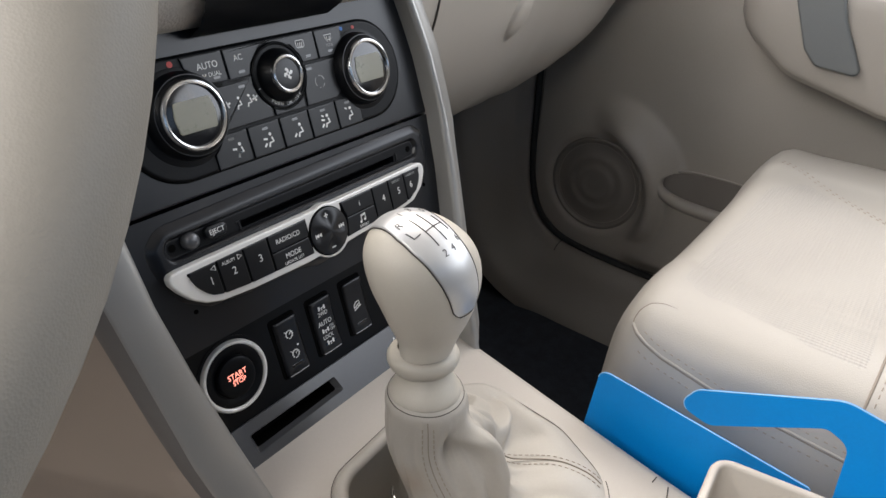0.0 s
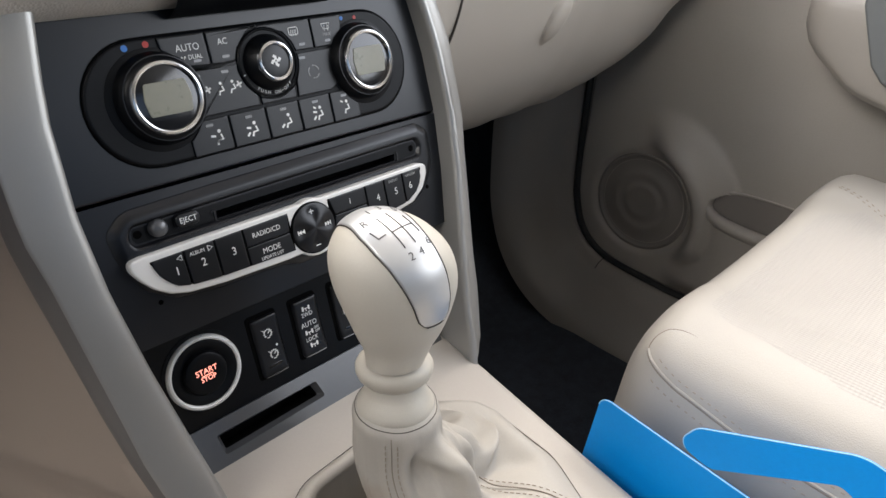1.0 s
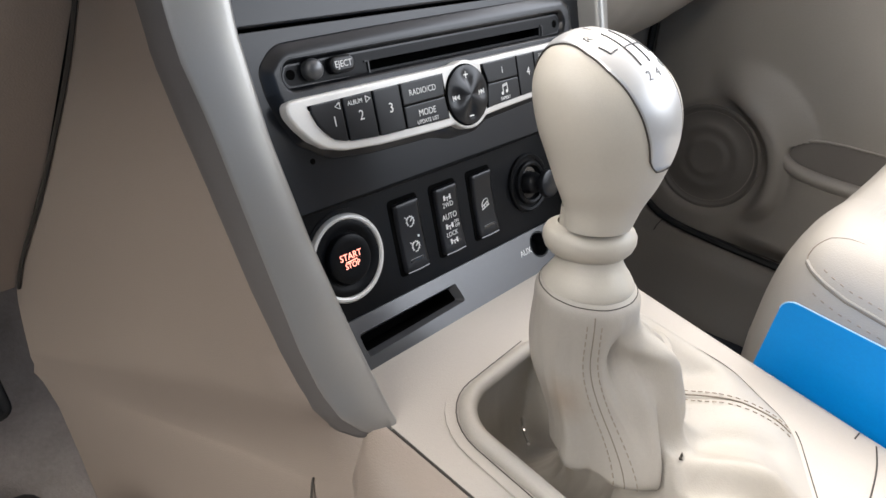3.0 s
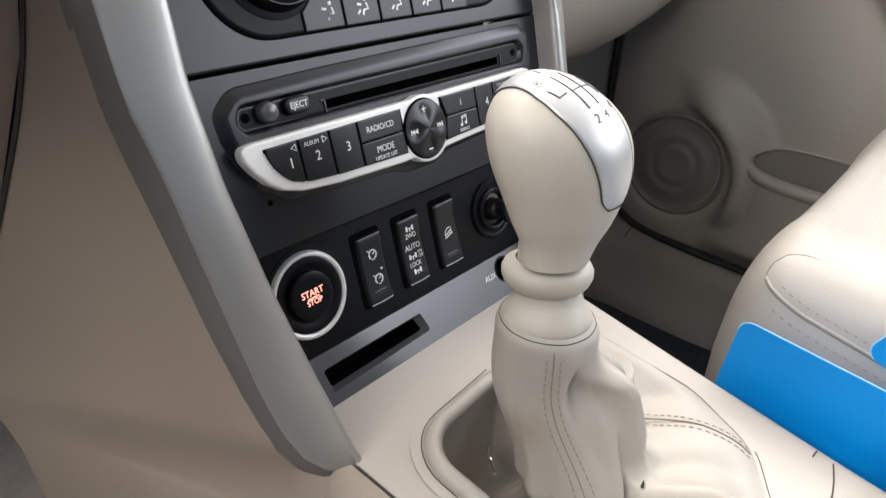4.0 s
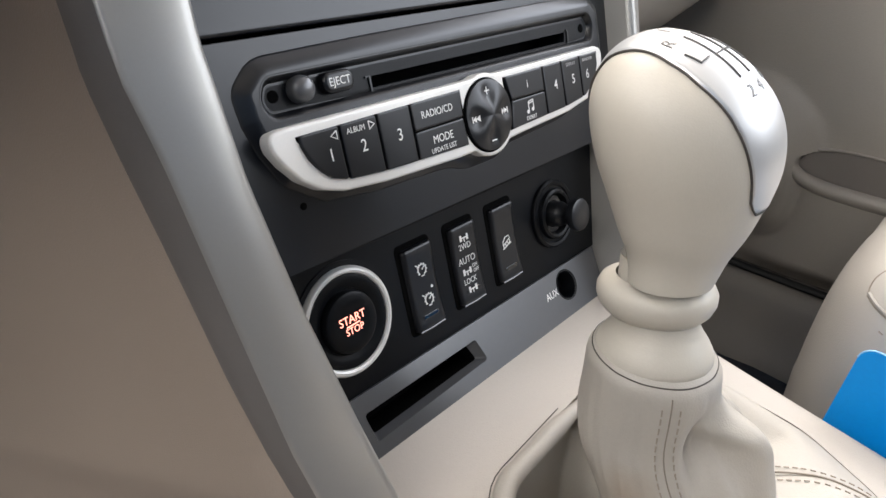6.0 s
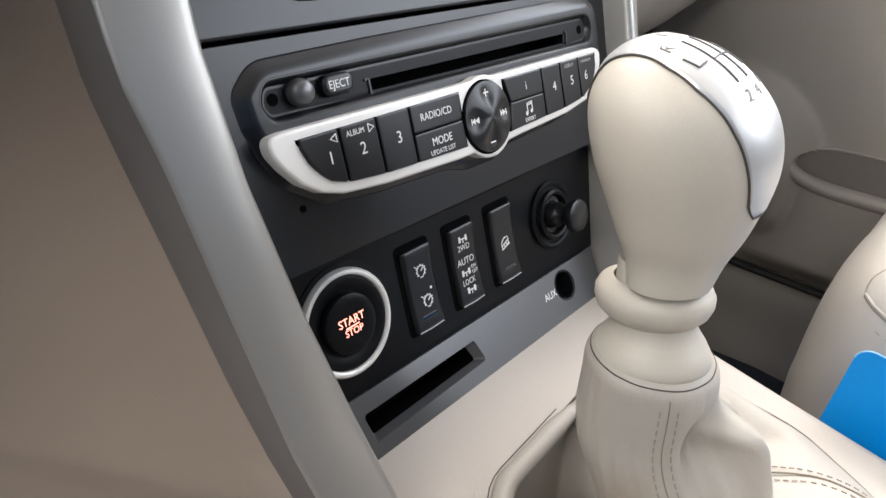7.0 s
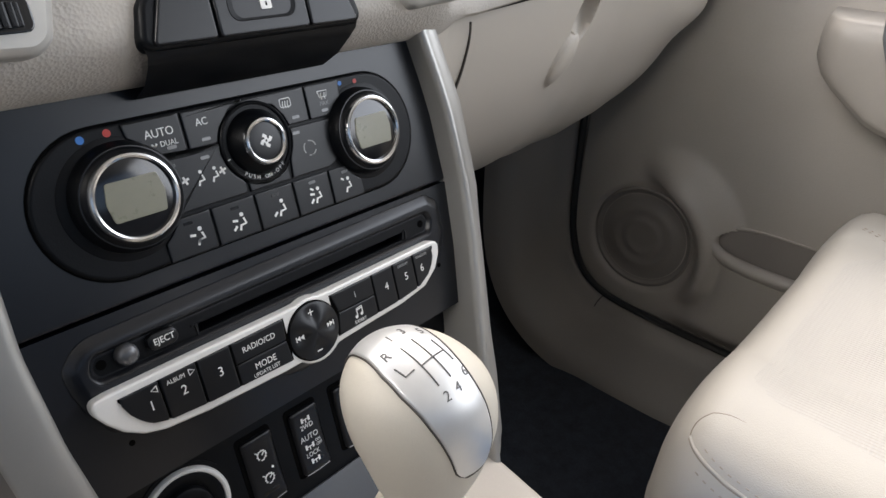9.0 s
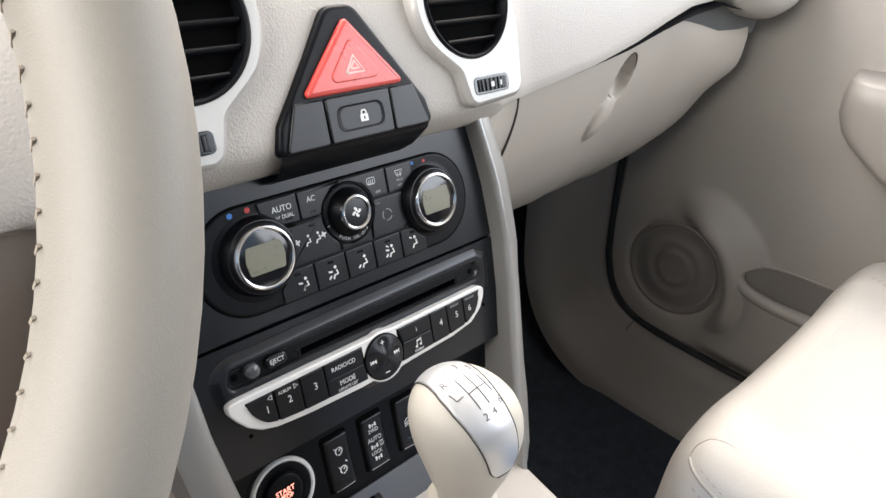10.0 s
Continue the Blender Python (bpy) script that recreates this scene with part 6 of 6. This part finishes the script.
def build_door():
    d = thing("door_1", "grey-beige plastic passenger door trim with a speaker and pocket", "car door", kind="structure")
    zs = [-0.395 + 0.140 * i / 30 for i in range(30)] + [-0.255 + 0.055 * i / 26 for i in range(26)] + [-0.200 + 0.420 * i / 60 for i in range(61)]
    ysd = [0.268 - 0.40 * j / 100 for j in range(100)] + [-0.132 - 0.60 * j / 30 for j in range(31)]
    rows = [[(door_x(y, z), y, z) for y in ysd] for z in zs]
    bm = skin(rows)
    gone = [f for f in bm.faces if abs((f.calc_center_median().z + 0.2235) / 0.0215) ** 2.4 + abs((f.calc_center_median().y + 0.075) / 0.108) ** 3.4 < 1]
    bmesh.ops.delete(bm, geom=gone, context="FACES")
    part("door_trim", bm, DOOR_PLASTIC, d, "", 60)
    soft = lambda v, e: math.copysign(abs(v) ** e, v)
    rim = [(0.7245 + 0.0160 * soft(math.cos(t), 0.85), -0.075 + 0.111 * soft(math.sin(t), 0.58), -0.2235 + 0.0235 * soft(math.cos(t), 0.85)) for t in [2 * math.pi * i / 72 for i in range(72)]]
    part("pocket_rim", tube(rim, 0.0110, 12, close=True, taper=[0.14 + 0.40 * (1 - math.cos(2 * math.pi * i / 72)) for i in range(72)]), DOOR_PLASTIC, d, "rounded rim of the pocket")
    # The pocket takes a darker plastic to carry the shade inside it.
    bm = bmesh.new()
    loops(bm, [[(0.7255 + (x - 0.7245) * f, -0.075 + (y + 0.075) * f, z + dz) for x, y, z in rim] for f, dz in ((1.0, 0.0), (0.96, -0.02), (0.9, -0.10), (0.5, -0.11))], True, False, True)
    part("pocket", bm, SPEAKER_PLASTIC, d, "deep pocket with its shade put into a darker colour")
    bm = lathe([(84, -3), (82.5, 0.5), (79.5, 2.6), (77, 2.2), (74.5, -0.6), (71, -2.0), (58, -1.4), (52, 0.4), (47, 2.0), (43, 1.2), (38, -0.6), (33, -0.4), (28.5, 2.2), (24, 2.6), (20, 1.0), (10, 0.6), (0, 0.5)], n=72)
    bm.transform(pose(0.7490, SPEAKER[0], SPEAKER[1], 90, 0, -90))
    part("speaker_cover", bm, SPEAKER_PLASTIC, d, "round ribbed speaker cover")
    rows = []
    for i in range(41):
        y = -0.014 - 0.57 * i / 40
        k = min(1.0, i / 3)
        k = math.sqrt(1 - (1 - k) ** 2)
        x0 = 0.765 - 0.112 * k
        bot = lerp([(-0.014, 0.060), (-0.030, 0.040), (-0.062, 0.014), (-0.104, -0.016), (-0.165, -0.030), (-0.22, -0.044), (-0.6, -0.055)], y)
        top = 0.088
        rows.append([(0.77, y, top + 0.004), (x0 + 0.025, y, top + 0.004), (x0 + 0.008, y, top - 0.002), (x0, y, top - 0.016), (x0 + 0.001, y, bot + 0.02), (x0 + 0.007, y, bot + 0.004), (x0 + 0.022, y, bot), (0.77, y, bot - 0.004)])
    part("armrest", skin([spline(r, 4) for r in rows]), DOOR_PAD, d, "beige padded armrest", 70)
    bm = plate(fillet([(84, 130), (92, 80), (118, 22), (134, 6), (186, 2), (152, 60), (126, 130)], [4, 4, 10, 10, 6, 10, 4], 4), 0, 7, 3, 3)
    bm.transform(Matrix(((0, 0, -1, 0.650), (-1, 0, 0, 0), (0, 1, 0, 0), (0, 0, 0, 1))))
    part("pull_handle", bm, HANDLE_GREY, d, "blue-grey flat pull handle")
    return d


build_door()


SEAL_LINE = spline([(0.277, 0.22), (0.277, 0.05), (0.276, -0.10), (0.273, -0.205), (0.269, -0.270), (0.263, -0.307), (0.247, -0.348), (0.220, -0.377), (0.178, -0.394), (0.100, -0.401), (0.0, -0.403), (-0.30, -0.403), (-0.75, -0.403)], 6)


def build_sill():
    def swept(section):
        """A moulding along the door's seal: section of (distance away from the door, x)."""
        rows = []
        for i, (y, z) in enumerate(SEAL_LINE):
            a, b = SEAL_LINE[max(0, i - 1)], SEAL_LINE[min(len(SEAL_LINE) - 1, i + 1)]
            dy, dz = b[0] - a[0], b[1] - a[1]
            n = math.hypot(dy, dz)
            rows.append([(x, y - dz / n * d, z + dy / n * d) for d, x in section])
        return skin(rows)

    shape = spline([(-0.004, 0.760), (0.004, 0.744), (0.010, 0.733), (0.020, 0.726), (0.029, 0.719), (0.037, 0.708), (0.045, 0.692), (0.054, 0.671), (0.065, 0.650), (0.080, 0.634), (0.100, 0.624)], 4)
    whole("sill", swept(shape), SHADED_SILL_PLASTIC, "grey-beige plastic trim round the door opening", "sill", "structure", 70)
    seal = tube([(0.738, y, z) for y, z in SEAL_LINE], 0.0056, 8)
    whole("door_seal", seal, RUBBER, "black rubber seal round the door opening", "seal", "structure")
    # short joint across the sill's upper edge
    joint = [(0.7405, 0.1872, -0.3935), (0.7335, 0.1905, -0.3985), (0.7265, 0.1935, -0.4060), (0.7215, 0.1945, -0.4140)]
    whole("sill_joint", tube(joint, 0.0009, 5), SEAM, "thin joint in the sill trim", "joint", "structure")
    # The dark carpet colour here stands in for shade beneath the dashboard.
    rows = [[(0.690, 0.352 + 0.03 * k, z), (0.684, 0.42, z), (0.675, 0.51, z)] for k, z in ((0, FLOOR), (0, -0.2), (0, 0.25))]
    whole("footwell_side", skin(rows), CARPET, "footwell side in a dark colour for the dashboard's shade", "carpet", "structure")


build_sill()


# ---- loose things ----
def build_bin():
    b = thing("console_bin", "open beige plastic bin with a rounded rim behind the gear lever", "storage bin", pose(0.0, -0.2405, 0, 0, 0, 4))
    o = ccw(fillet([(-62, -120), (66, -120), (55.5, 0), (-52, 0)], [10, 10, 12, 12], 6))
    bm = bmesh.new()
    prof = ((0, -150), (0, -71), (0.5, -69.6), (1.5, -69.0), (3.2, -69.0), (4.2, -69.6), (4.8, -71), (6, -130))
    loops(bm, [[(x, y, z) for x, y in inset(o, d)] for d, z in prof], True, False, True, MM)
    part("body", bm, BEIGE, b, "", 60)
    return b


build_bin()


def build_blue_sheets():
    a = thing("blue_card", "glossy blue plastic card standing between console and seat", "card", pose(0.112, -0.146, -0.099, 90, 0, -90))
    o = fillet([(0, 0), (140, -13), (140, -90), (-6, -80)], [7, 3, 3, 3], 5)
    part("sheet", plate(o, -0.6, 0.6, 0.2, 2), BLUE_SHEET, a)
    part("cut_edge", tube([(x * MM, y * MM, 0.0004) for x, y in o[:len(o) // 2 - 2]], 0.0004, 5), SHEET_EDGE, a, "pale cut edge")
    b = thing("blue_hook_card", "blue plastic strip with a rounded tip and a bent end", "card", pose(0.086, -0.207, -0.071, 90, 0, -90))
    o = fillet([(-2, -4), (6, 12), (75, 46), (110, 40), (112, -60), (92, -60), (84, 20), (72, 25), (18, -9)], [9, 11, 18, 10, 2, 2, 10, 6, 10], 8)
    part("sheet", plate(ccw(o), -0.6, 0.6, 0.2, 2), BLUE_SHEET, b)
    part("cut_edge", tube([(x * MM, y * MM, 0.0004) for x, y in o[2:30]], 0.0004, 5), SHEET_EDGE, b, "pale cut edge")


build_blue_sheets()


def build_floor_mat():
    rows = []
    for i in range(50):
        y = -0.60 + 1.09 * i / 49
        lift = max(0.0, y - 0.12) ** 1.5 * 1.3
        edge = lerp([(-0.6, -0.24), (0.12, -0.24), (0.22, -0.14), (0.5, -0.10)], y)
        rows.append([(-0.70 + (edge + 0.70) * j / 30, y, FLOOR + 0.022 + lift + 0.004 * noise.noise((j * 0.5, i * 0.5, 4))) for j in range(31)])
    bm = skin(rows)
    thicken(bm, -0.012)
    whole("floor_mat", bm, TAUPE_MAT, "taupe carpet floor mat under the pedals", "floor mat")


build_floor_mat()


def build_pedals():
    p = thing("brake_pedal", "black ribbed rubber brake pedal", "pedal", pose(-0.230, 0.205, -0.20, 55))
    part("pad", plate(rrect(0, 0, 62, 52, 8, 4), -6, 6, 3, 3), RUBBER, p)
    for i in range(5):
        part("rib", plate(rrect(-22 + 11 * i, 0, 4.5, 44, 1.5, 2), 5, 8.4, 1, 2), RUBBER, p)
    part("arm", tube([(0, 0, -0.006), (0.0, 0.06, -0.05), (0.0, 0.20, -0.06)], 0.008, 8), BLACK_SOFT, p)
    q = thing("accelerator_pedal", "black accelerator pedal near the console", "pedal", pose(-0.238, 0.045, -0.224, 50))
    part("pad", plate(rrect(0, 0, 48, 110, 10, 4), -6, 6, 4, 3), RUBBER, q)
    part("arm", tube([(0, -0.02, -0.006), (0, 0.0, -0.09), (0, 0.03, -0.20), (0, 0.10, -0.34)], 0.007, 8), BLACK_SOFT, q)


build_pedals()
